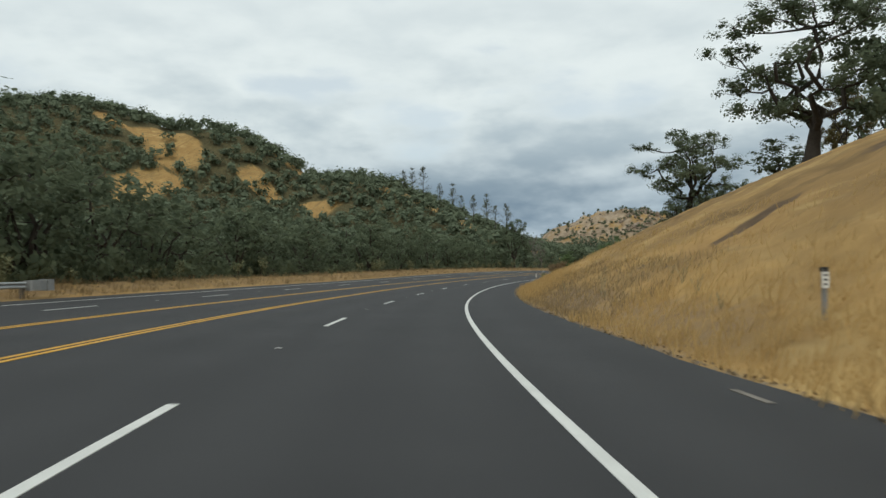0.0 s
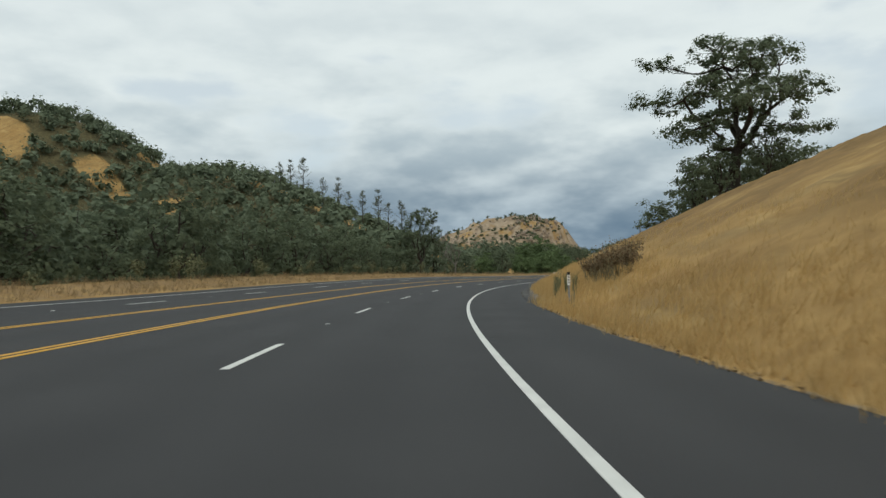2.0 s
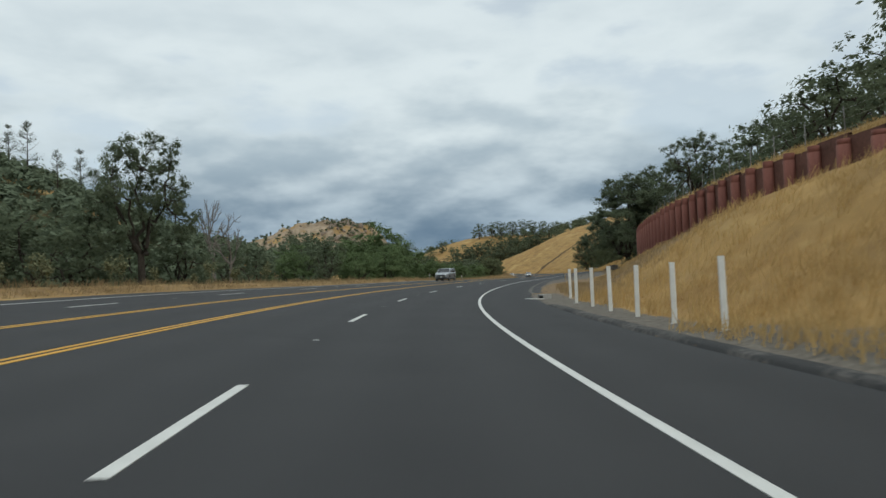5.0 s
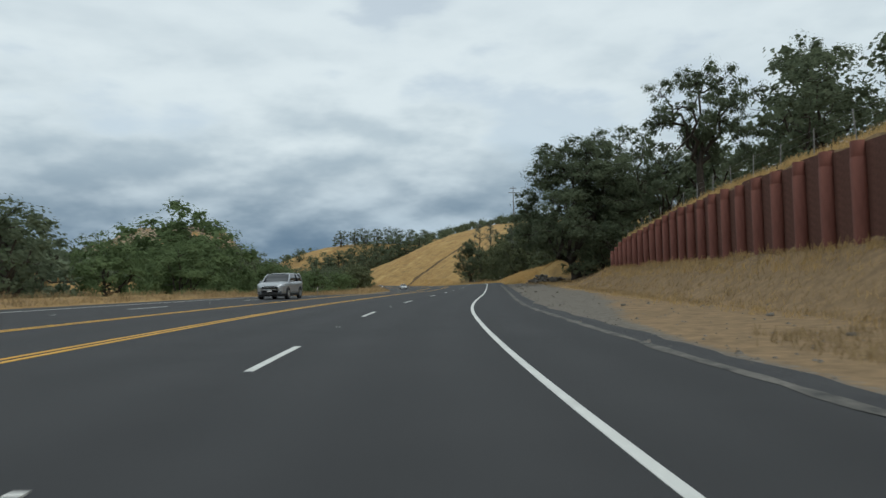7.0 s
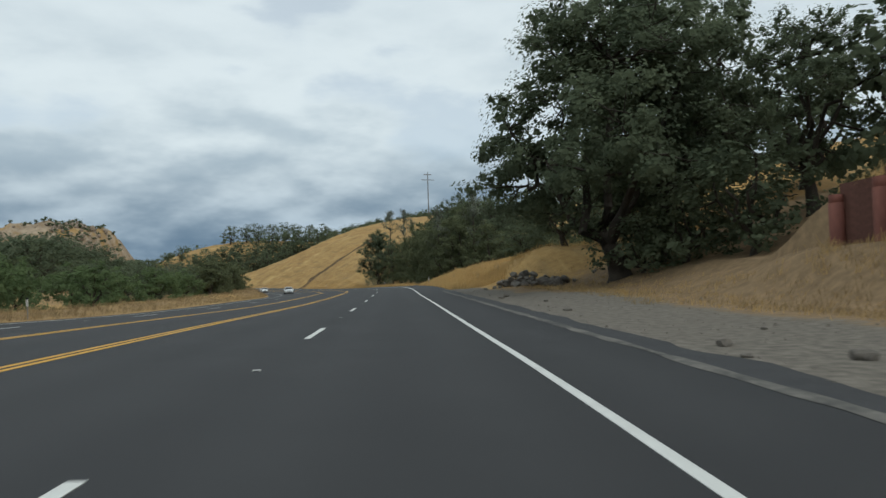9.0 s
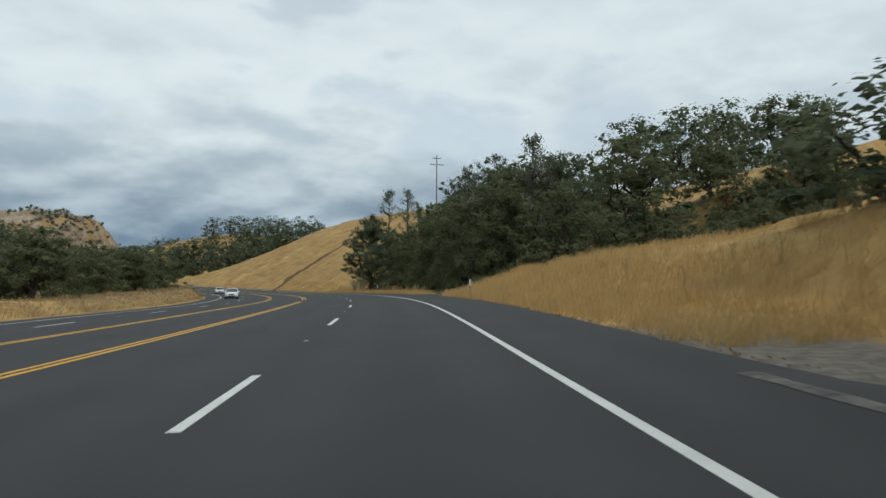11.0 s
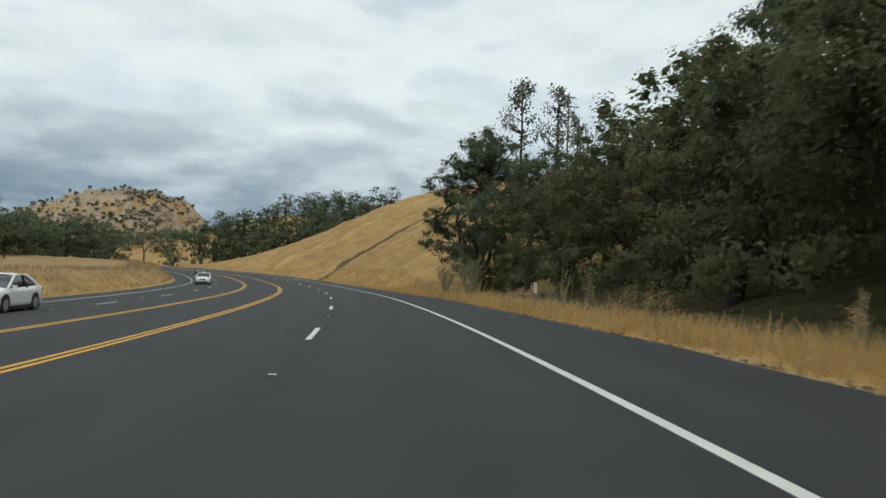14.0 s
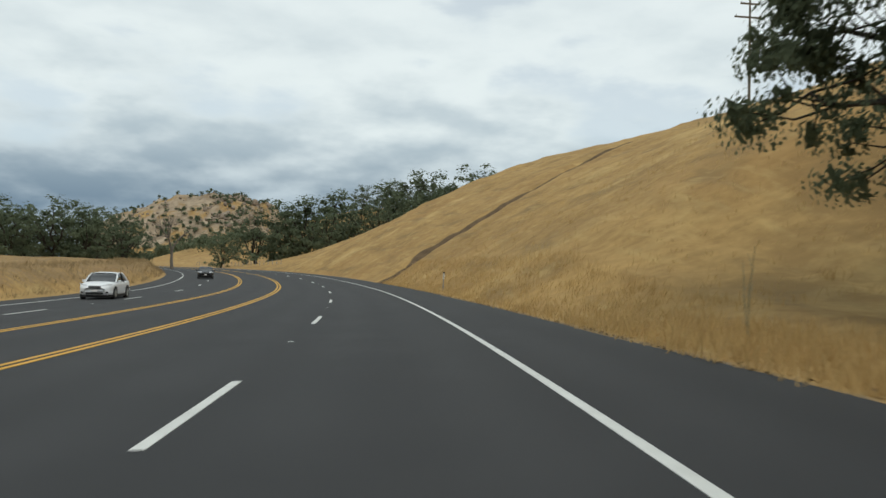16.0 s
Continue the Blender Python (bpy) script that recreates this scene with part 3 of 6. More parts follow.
    for cx, cy, rx, ry in BALD:
        litter = litter * smooth(((xa - cx) / rx) ** 2 + ((ya - cy) / ry) ** 2, 0.85, 1.3)
    dirt = np.maximum(dirt, 1.1 * np.exp(-((sa - 85) / 3.2) ** 2 - ((la - 5.2) / 0.8) ** 2))
    dirt = np.maximum(dirt, (0.52 * smooth(sa, 8, 14) + 0.2 * smooth(sa, 23, 28)) * (1 - smooth(sa, 36, 42)) * (la > 0) * (1 - smooth(la, 6.2, 7.8)))
    thatch = (0.62 + 0.25 * wave(xa, ya, 26, 83)) * smooth(la, 6.0, 13) * (1 - smooth(sa, 140, 175)) + 0.62 * smooth(sa, 176, 190) * (1 - smooth(sa, 288, 300)) * smooth(la, 7, 9) * (1 - smooth(la, 15, 16)) + 0.30 * smooth(sa, 300, 320) * (1 - smooth(sa, 345, 352)) * (la > 4)
    thatch = thatch + (0.36 + 0.25 * wave(xa, ya, 19, 84)) * smooth(sa, 424, 432) * (1 - smooth(sa, 458, 490)) * smooth(la, 7, 12)
    gap = near_gully(xa, ya)
    worn = wave(xa, ya, 11, 81)
    soil = (1 - smooth(gap, 1.1 + 0.4 * worn, 2.6 + 0.7 * worn)) * 1.25 * smooth(worn, -1.3, -1.0)
    soil = np.maximum(soil, 1.25 * scar(xa, ya))
    soil = np.maximum(soil, 0.55 * crag)
    for name, val in (("along", sa), ("across", la), ("thatch", thatch), ("stone", stone), ("gravel", gravel), ("dirt", dirt), ("litter", litter), ("soil", soil)):
        at = me.attributes.new(name, "FLOAT", "POINT")
        at.data.foreach_set("value", np.asarray(val, np.float32))
    return tagged(new("ground", me), "rolling land of dry golden grass with gravel verges", "ground", kind="structure")


ground = build_land()


def ribbon(name, s0, s1, l0, l1, up, mat, parent, step=2.0, label=""):
    """A thin strip along the road, with a small thickness."""
    n = max(2, int((s1 - s0) / step) + 1)
    s = np.linspace(s0, s1, n)
    v = np.concatenate([on_road(s, l0, up), on_road(s, l1, up), on_road(s, l0, up - 0.02), on_road(s, l1, up - 0.02)])
    i = np.arange(n - 1)
    q = [np.stack([i, i + 1, n + i + 1, n + i], 1)[:, ::-1], np.stack([i, 2 * n + i, 2 * n + i + 1, i + 1], 1),
         np.stack([n + i, n + i + 1, 3 * n + i + 1, 3 * n + i], 1)]
    return child(name, mesh_of(name, v, np.concatenate(q), mat), parent, label)


def build_road():
    ss = np.arange(S0, S1 + 0.1, 2.0)
    ls = np.array([LEFT_EDGE - 0.25, LEFT_EDGE, -15, -10, -5, 0, 3, RIGHT_EDGE, RIGHT_EDGE + 0.3])
    up = np.array([-0.22, 0, 0, 0, 0, 0, 0, 0, -0.22])
    S, Lm = np.meshgrid(ss, ls, indexing="ij")
    ragged = 0.10 * wave(S, Lm * 0, 9, 21) + 0.05 * wave(S, Lm * 0, 2.4, 22)
    Lm = Lm + np.where(np.abs(Lm + 6.6) > 10.9, ragged, 0)
    P = on_road(S, Lm)
    P[..., 2] += up[None]
    a, b = S.shape
    i, j = np.meshgrid(np.arange(a - 1), np.arange(b - 1), indexing="ij")
    q = np.stack([i * b + j, i * b + j + 1, (i + 1) * b + j + 1, (i + 1) * b + j], -1).reshape(-1, 4)
    me = mesh_of("road", P.reshape(-1, 3), q, M_ROAD)
    me.attributes.new("across", "FLOAT", "POINT").data.foreach_set("value", Lm.ravel().astype(np.float32))
    road = tagged(new("road", me), "four-lane dark asphalt highway with painted lines", "road",
                  kind="structure")
    return road


road = build_road()
for l in (1.83, -16.1):
    ribbon("edge_line", S0 + 2, S1 - 2, l - 0.06, l + 0.06, 0.006, M_WHITE, road, 2.0, "solid white edge line")
for l, gap in ((-5.57, True), (-9.25, False)):
    for side in (-0.115, 0.115):
        for a, b in (((S0 + 2, 350.2), (358.9, S1 - 2)) if gap else ((S0 + 2, S1 - 2),)):
            ribbon("yellow_line", a, b, l + side - 0.06, l + side + 0.06, 0.006, M_YELLOW, road, 2.0, "solid yellow line")
    for a, b in (((S0 + 2, 350.2), (358.9, S1 - 2)) if gap else ((S0 + 2, S1 - 2),)):
        ribbon("dark_stripe", a, b, l - 0.05, l + 0.05, 0.005, M_TAR, road, 2.0, "black stripe between yellow lines")
for s, l, long, wide in ((161.0, -3.2, 0.8, 0.1), (95.0, -2.6, 0.7, 0.1)):
    ribbon("scuff", s, s + long, l - wide / 2, l + wide / 2, 0.010, M_SCUFF, road, 0.6, "pale scrape on the asphalt")
for s, l, long, wide in ((8.0, 4.05, 0.9, 0.09), (398.0, 4.0, 0.6, 0.16), (392.7, 4.0, 0.4, 0.18)):
    ribbon("chalk_mark", s, s + long, l - wide / 2, l + wide / 2, 0.010, M_DUST, road, 0.3, "short pale mark on the shoulder")
for k in range(-4, 49):
    end = 8.2 + 14.63 * k
    for l, shift in ((-1.83, 0.0), (-12.7, 7.0)):
        ribbon("lane_dash", end + shift - 3.66, end + shift, l - 0.06, l + 0.06, 0.006, M_WHITE, road, 1.3)
        ribbon("reflector", end + shift + 5.4, end + shift + 5.5, l - 0.05, l + 0.05, 0.015, M_POST, road, 1.0)

for s, l, long, wide in ((327.0, -1.45, 0.22, 0.32), (326.2, -1.5, 0.18, 0.30), (327.9, -1.15, 0.25, 0.2)):
    ribbon("scuff", s, s + long, l - wide / 2, l + wide / 2, 0.010, M_SCUFF, road, 0.6, "pale scrape on the asphalt")

# ---- side road and kerb ----
def build_side_road():
    ls = np.array([4.2, 4.95, 6, 8, 10, 12.5, 16, 20, 25, 31, 38])
    near = np.array([344.3, 345.4, 347.2, 348.6, 349.4, 350.0, 350.6, 351.5, 353, 355, 358])
    wide = np.array([19.4, 17.2, 14.5, 12.0, 10.4, 9.4, 8.4, 7.6, 7.0, 6.6, 6.4])
    v, n = [], 7
    for k in range(len(ls)):
        p = on_road(near[k] + wide[k] * np.linspace(0, 1, n), ls[k])
        h = land(p[:, 0], p[:, 1])[0]
        z = p[:, 2] + (-0.012, 0.008)[k] if k < 2 else h + 0.125
        v.append(np.stack([p[:, 0], p[:, 1], z], 1))
    a, b = len(ls), n
    i, j = np.meshgrid(np.arange(a - 1), np.arange(b - 1), indexing="ij")
    q = np.stack([i * b + j, (i + 1) * b + j, (i + 1) * b + j + 1, i * b + j + 1], -1).reshape(-1, 4)
    return tagged(new("side_road", mesh_of("side_road", np.concatenate(v), q, M_ROAD, True)),
                  "dark asphalt side road joining the highway", "road", kind="structure")


build_side_road()


def build_kerb():
    ss = np.arange(84, 178, 1.5)
    prof = [(4.55, -0.1), (4.62, 0.05), (4.74, 0.085), (4.95, 0.08), (5.1, 0.02), (5.15, -0.15)]
    v = np.concatenate([on_road(ss, l + 0.04 * wave(ss, ss * 0, 6, 31), u - 0.1 * (1 - smooth(ss, 84, 91)) - 0.3 * smooth(ss, 160, 170)) for l, u in prof])
    n = len(ss)
    i, j = np.meshgrid(np.arange(len(prof) - 1), np.arange(n - 1), indexing="ij")
    q = np.stack([i * n + j, (i + 1) * n + j, (i + 1) * n + j + 1, i * n + j + 1], -1).reshape(-1, 4)
    tagged(new("kerb", mesh_of("kerb", v, q, M_KERB, True)), "low rolled asphalt kerb beside the shoulder", "kerb", kind="structure")


build_kerb()


def build_gravel_edge():
    """Where the turnout meets the paving: a ragged strip of old asphalt, and a thin drift of dust along its seam."""
    ss = np.arange(172, 300, 0.8)
    n = len(ss)
    seam = np.interp(ss, [172, 176, 183, 207, 220, 246, 300], [5.2, 4.9, 4.6, 4.5, 4.22, 3.9, 3.9]) + 0.03 * wave(ss, ss * 0, 9, 38)
    rag = 0.16 * wave(ss, ss * 0, 6, 35) + 0.08 * wave(ss, ss * 0, 1.9, 36)
    thin = 0.04 * wave(ss, ss * 0, 2.3, 37)
    sink = -0.12 * (1 - smooth(ss, 172, 182))
    strip = [(seam - 0.02, 0.012), (seam + 0.4, 0.022), (seam + 0.72 + rag, 0.018), (seam + 1.05 + rag, -0.12)]
    drift = [(seam - 0.10 + 2 * thin, 0.006), (seam - 0.03, 0.020), (seam + 0.05, 0.024), (seam + 0.15 - 2 * thin, 0.012)]
    for name, prof, mat, label, kind in (("asphalt_strip", strip, M_SEAL, "ragged strip of older dark asphalt", "road"),
                                         ("gravel_edge", drift, M_DRIFT, "thin drift of pale dust along the paving", "gravel")):
        v = np.concatenate([on_road(ss, l, u + sink) for l, u in prof])
        i, j = np.meshgrid(np.arange(len(prof) - 1), np.arange(n - 1), indexing="ij")
        q = np.stack([i * n + j, (i + 1) * n + j, (i + 1) * n + j + 1, i * n + j + 1], -1).reshape(-1, 4)
        tagged(new(name, mesh_of(name, v, q, mat, True)), label, kind, kind="structure")


build_gravel_edge()


# ---- trees ----
def leaf_quads(rng, centres, normals, size, wild=0.22):
    """Small leaf-like quads about the given places; size is one number or one for each."""
    n = len(centres)
    nn = normals + rng.normal(0, wild, (n, 3))
    nn /= np.linalg.norm(nn, axis=1)[:, None] + 1e-9
    a = np.cross(nn, rng.normal(0, 1, (n, 3)))
    a /= np.linalg.norm(a, axis=1)[:, None] + 1e-9
    b = np.cross(nn, a)
    s = (np.zeros(n) + size)[:, None] * rng.uniform(0.6, 1.3, (n, 1))
    v = np.stack([centres - a * s * 0.52, centres - b * s * 0.34, centres + a * s * 0.52, centres + b * s * 0.38], 1)
    return v.reshape(-1, 3), np.arange(4 * n).reshape(-1, 4)


def wriggle(rng, a, b, sag, n=5):
    """A crooked limb's line from a to b."""
    u = np.linspace(0, 1, n)[:, None]
    d = np.linalg.norm(b - a)
    p = a + (b - a) * u + np.array([0, 0, sag * d]) * (u * (1 - u) * 4)
    p[1:-1] += rng.normal(0, 0.055 * d, (n - 2, 3))
    return p


def foliage(rng, clumps, per, leaf, heart):
    """The leaves of clumps (place, radius): sprays of large leaf masses inside, loose leaves round them."""
    c, s = np.array([p for p, _ in clumps]), np.array([r for _, r in clumps])
    n = len(s)
    crown = c.mean(0) * [1, 1, 0.7]
    stretch = rng.uniform(0.75, 1.35, (n, 3)) * [1.05, 1.05, 0.75]
    out = []
    for count, near, far, size in ((int(heart * 1.3), 0.0, 0.66, None), (per, 0.35, 1.12, leaf)):
        m = np.maximum(4, count * (s / s.mean()) ** (2 if size else 0) * rng.uniform(0.8, 1.2, n)).astype(int)
        who = np.repeat(np.arange(n), m)
        d = rng.normal(0, 1, (len(who), 3))
        d /= np.linalg.norm(d, axis=1)[:, None]
        rad = near + (far - near) * rng.uniform(0, 1, (len(who), 1)) ** 0.6
        p = c[who] + d * rad * s[who, None] * stretch[who]
        away = p - crown
        away /= np.linalg.norm(away, axis=1)[:, None] + 1e-9
        out.append(leaf_quads(rng, p, 0.45 * d + 0.6 * away + [0, 0, 0.35], size or s[who] * 0.62, 0.22 if size else 0.6))
    (v0, q0), (v1, q1) = out
    return np.concatenate([v0, v1]), np.concatenate([q0, q1 + len(v0)])


def tree_meshes(kind, seed, h, R, pads, clumps, per, leaf, lift=0.2, mat=None, size=0.30, low=False, dome=0.55, tiny=0.36, heart=12, cone=False):
    """Trunk with crooked limbs, and the crown of leafy pads, as two meshes. low: leaves reach the ground."""
    rng = np.random.RandomState(seed)
    wood = Build()
    r0 = 0.030 * h
    fork = np.array([*(rng.uniform(-0.03, 0.03, 2) * h), h * max(lift, 0.10)])
    wood.tube([(0, 0, -0.6), (0, 0, 0.12), (fork[0] * 0.4, fork[1] * 0.4, fork[2] * 0.55), fork], [r0 * 1.7, r0 * 1.2, r0 * 0.95, r0 * 0.85], 8, False)
    limbs = []
    for k in range(6):
        a = k * 1.047 + rng.uniform(-0.4, 0.4)
        reach = R * rng.uniform(0.32, 0.5) if k else 0.05 * R
        tip = np.array([math.cos(a) * reach, math.sin(a) * reach, fork[2] + (h - fork[2]) * (rng.uniform(0.28, 0.55) if k else 0.66)])
        line = wriggle(rng, fork - [0, 0, 0.1], tip, -0.06, 6)
        wood.tube(line, np.linspace(r0 * 0.58, r0 * 0.24, 6), 6, False)
        limbs += list(line[2:])
    limbs = np.array(limbs)
    out = []
    z0, z1 = h * lift + 0.04 * h, h * 0.95
    spin = rng.uniform(0, 6.28)
    for i in range(pads):
        u = (i + 0.5) / pads
        a = spin + 2.39996 * i + rng.uniform(-0.35, 0.35)
        wide = math.sqrt(max(0.04, 1 - ((u - 0.22) / 0.80) ** 2)) if not (low or cone) else math.sqrt(max(0.05, 1 - (u * 0.97) ** 2))
        pr = R * size * rng.uniform(0.78, 1.22)
        rr = (R - pr * 0.75) * wide * (rng.uniform(0.60, 1.0) if i % 4 else rng.uniform(0.2, 0.5))
        c = np.array([math.cos(a) * rr, math.sin(a) * rr, z0 + pr * dome * 0.7 + (z1 - z0 - pr * dome * 1.4) * u + rng.uniform(-0.04, 0.04) * h])
        j = np.linalg.norm((limbs - c) * [1, 1, 1.4], axis=1).argmin()
        line = wriggle(rng, limbs[j], c, -0.08, 5)
        wood.tube(line, np.linspace(r0 * 0.24, r0 * 0.07, 5), 4, False)
        got = []
        for _ in range(clumps * 12):
            if len(got) == clumps:
                break
            d = rng.normal(0, 1, 3)
            d /= np.linalg.norm(d)
            p = c + d * pr * np.array([1, 1, dome]) * rng.uniform(0.15, 1.0) ** 0.45
            r = pr * tiny * rng.uniform(0.72, 1.25)
            if all(np.linalg.norm(p - g) > 0.62 * (r + e) for g, e in got):
                got.append((p, r))
        for p, r in got if not low else ():
            w = line[rng.randint(2, 5)]
            wood.tube(wriggle(rng, w, p, -0.05, 3), [r0 * 0.07, r0 * 0.05, r0 * 0.025], 4, False)
        out += got
    if low:
        for k in range(pads):
            a, w, r = rng.uniform(0, 6.28), rng.uniform(0.45, 0.95), R * size * tiny * rng.uniform(0.8, 1.3)
            out.append((np.array([math.cos(a) * R * w, math.sin(a) * R * w, max(r * 0.6, h * rng.uniform(0.02, 0.2))]), r))
    v, q = foliage(rng, out, per, leaf, heart)
    return wood.mesh(kind + "_trunk", M_BARK, True), mesh_of(kind + "_crown", v, q, mat)


def pine_meshes(seed, h):
    """A thin, open-crowned grey pine."""
    rng = np.random.RandomState(seed)
    wood = Build()
    wood.tube([(0, 0, -0.5), (0.1, 0.05, h * 0.4), (0.25, 0, h * 0.75), (0.2, 0.1, h)], [0.22, 0.16, 0.09, 0.03], 6, False)
    C, D = [], []
    for k in range(30):
        z = h * rng.uniform(0.34, 0.99)
        a, reach = rng.uniform(0, 6.28), (1.05 - z / h) * h * 0.30 + 0.5
        b = np.array([0.2 * z / h, 0.05, z])
        tip = b + np.array([math.cos(a) * reach, math.sin(a) * reach, reach * rng.uniform(0.25, 0.8)])
        wood.tube([b, (b + tip) / 2 + [0, 0, -0.08], tip], [0.05, 0.035, 0.015], 4, False)
        for w in np.linspace(0.45, 1, 5):
            p = b + (tip - b) * w
            C.append(p + rng.normal(0, 0.26, (8, 3)))
            D.append(np.repeat([tip - b], 8, 0))
    C, D = np.concatenate(C), np.concatenate(D)
    D = D / np.linalg.norm(D, axis=1)[:, None]
    v, q = leaf_quads(rng, C, D, 0.25)
    return wood.mesh("pine_trunk", M_BARK, True), mesh_of("pine_crown", v, q, M_PINE)


def bare_meshes(seed, h):
    rng = np.random.RandomState(seed)
    wood = Build()

    def grow(p, d, length, r, depth):
        tip = p + d * length
        mid = (p + tip) / 2 + rng.normal(0, length * 0.06, 3)
        wood.tube([p, mid, tip], [r, r * 0.8, r * 0.6], 5, False)
        if depth:
            for _ in range(3):
                e = d + rng.normal(0, 0.42, 3) + np.array([0, 0, 0.12])
                grow(tip, e / np.linalg.norm(e), length * rng.uniform(0.55, 0.8), r * 0.55, depth - 1)

    grow(np.array([0, 0, -0.4]), np.array([0.05, 0.03, 1.0]), h * 0.34, h * 0.03, 4)
    return (wood.mesh("bare_trunk", M_BARE, True),)


KINDS = {
    "oak": ("oak_tree", "broad dark-green oak with an open uneven crown", "tree"),
    "mid": ("oak_tree", "dark-green oak in the wooded roadside", "tree"),
    "near": ("oak_tree", "leafy dark-green oak leaning over the verge", "tree"),
    "edge": ("oak_tree", "leafy olive-green oak fronting a wood", "tree"),
    "big": ("oak_tree", "very large dark-green oak over a dirt bank", "tree"),
    "wood": ("oak_tree", "leafy dark-green oak at the edge of a wood", "tree"),
    "far": ("oak_tree", "small rounded dark-green oak on dry grass", "tree"),
    "willow": ("willow_tree", "bushy light-green willow beside the road", "tree"),
    "brown": ("oak_tree", "oak with browning sparse summer leaves", "tree"),
    "pine": ("pine_tree", "thin grey-green pine with an open crown", "tree"),
    "bare": ("bare_tree", "leafless grey tree with forked branches", "tree"),
    "bush": ("bush", "low dense dark-green bush", "bush"),
}
PROTO = {}


def make_proto(kind, v):
    """The meshes of the v-th tree of a kind."""
    name, label, cat = KINDS[kind]
    if kind == "oak":
        return tree_meshes(name, 40 + v, 15, 8.0, 19, 9, 84, 0.20, (0.15, 0.25, 0.2, 0.34)[v], M_OAK, size=0.25, dome=0.46, tiny=0.34, heart=10)
    if kind == "big":
        return tree_meshes(name, 44, 15, 8.0, 30, 9, 150, 0.17, 0.11, M_OAK, size=0.27, dome=0.62, tiny=0.34)
    if kind == "edge":
        return tree_meshes(name, 75 + v, 11, 5.6, 16, 8, 104, 0.158, 0.04, M_LIVE, size=0.38, low=True, dome=0.7, tiny=0.34)
    if kind == "near":
        return tree_meshes(name, 50 + v, 13, 6.2, 34, 10, 190, 0.12, 0.07, M_OAK, size=0.28, dome=0.6, tiny=0.33, cone=True)
    if kind == "mid":
        return tree_meshes(name, 60 + v, 11, 5.6, 11, 5, 26, 0.38, 0.05, M_OAK, size=0.40, low=True, dome=0.7, tiny=0.42, heart=8)
    if kind == "wood":
        return tree_meshes(name, 70 + v, 11, 5.6, 14, 6, 48, 0.23, 0.04, M_LIVE, size=0.40, low=True, dome=0.7, tiny=0.38)
    if kind == "far":
        return tree_meshes(name, 80 + v, 9, 5.2, 9, 3, 16, 0.70, 0.04, M_HAZED_OAK, size=0.42, low=True, dome=0.72, tiny=0.52, heart=6)
    if kind == "willow":
        return tree_meshes(name, 100 + v, 7, 4.6, 13, 6, 60, 0.21, 0.04, M_WILLOW, size=0.38, low=True, dome=0.8, tiny=0.38, heart=10)
    if kind == "brown":
        return tree_meshes(name, 120 + v, 11, 4.6, 16, 7, 80, 0.2, 0.1, M_BROWN, size=0.30, tiny=0.34)
    if kind == "bush":
        return tree_meshes(name, 140 + v, 3.2, 2.6, 8, 4, 36, 0.18, 0.02, M_OAK, size=0.42, low=True, dome=0.7, tiny=0.45, heart=8)
    if kind == "pine":
        return pine_meshes(160 + v, 14)
    return bare_meshes(180 + v, 9)


TREE_H = {"edge": 11, "big": 15, "oak": 15, "mid": 11, "wood": 11, "near": 13, "far": 9, "willow": 7, "brown": 11, "bush": 3.2, "pine": 14, "bare": 9}
planted = []


def plant(kind, x, y, h, wide=1.0, v=None, turn=None, sink=0.0):
    """A tree of that kind, h metres high, at a place of the plan."""
    rng = random.Random(int(x * 31 + y * 17) & 0xffff)
    v = rng.randrange(3) if v is None else v
    k = h / TREE_H[kind]
    turn = rng.uniform(0, 360) if turn is None else turn
    m = pose(x, y, height(x, y) - sink, 0, 0, turn) @ Matrix.Diagonal((k * wide, k * wide, k, 1))
    if (kind, v) not in PROTO:
        name, label, cat = KINDS[kind]
        ms = make_proto(kind, v)
        ob = empty(name, m, label, cat, "oaks of the valley" if "oak" in name else "")
        child("trunk", ms[0], ob)
        if len(ms) > 1:
            child("crown", ms[1], ob)
        PROTO[kind, v] = ob
    else:
        src = PROTO[kind, v]
        keep = src.matrix_basis.copy()
        src.matrix_basis = Matrix.Identity(4)
        ob = copy_thing(src, m)
        src.matrix_basis = keep
    planted.append((x, y, h))
    return ob


# oaks over the cut slope on the inside of the first bend
for k, x, y, h, w, v in (("oak", 65.5, -140.5, 17.5, 1.2, 0), ("oak", 39.5, -101, 15.5, 1.18, 1), ("mid", 74, -140, 13, 1.1, 0),
                         ("mid", 78, -152, 12, 1.2, 1), ("brown", 66, -125, 9, 1.1, 0), ("mid", 70, -118, 10, 1.1, 2), ("mid", 34.8, -94.5, 5.6, 1.0, 0),
                         ("mid", 38.6, -103.5, 6.4, 0.95, 1), ("mid", 42.5, -101.5, 6.2, 0.95, 2), ("bush", 43, -96, 3.6, 1.5, 1), ("mid", 30, -66, 9, 1.1, 0), ("mid", 35, -70, 9, 1.1, 2), ("mid", 33, -80, 8, 1.1, 1), ("mid", 42, -78, 5, 1.2, 0), ("bush", 27, -74, 4, 1.4, 2),
                         ("bush", 61, -134, 4, 1.5, 1), ("mid", 88, -165, 12, 1.1, 2)):
    plant(k, x, y, h, w, v)
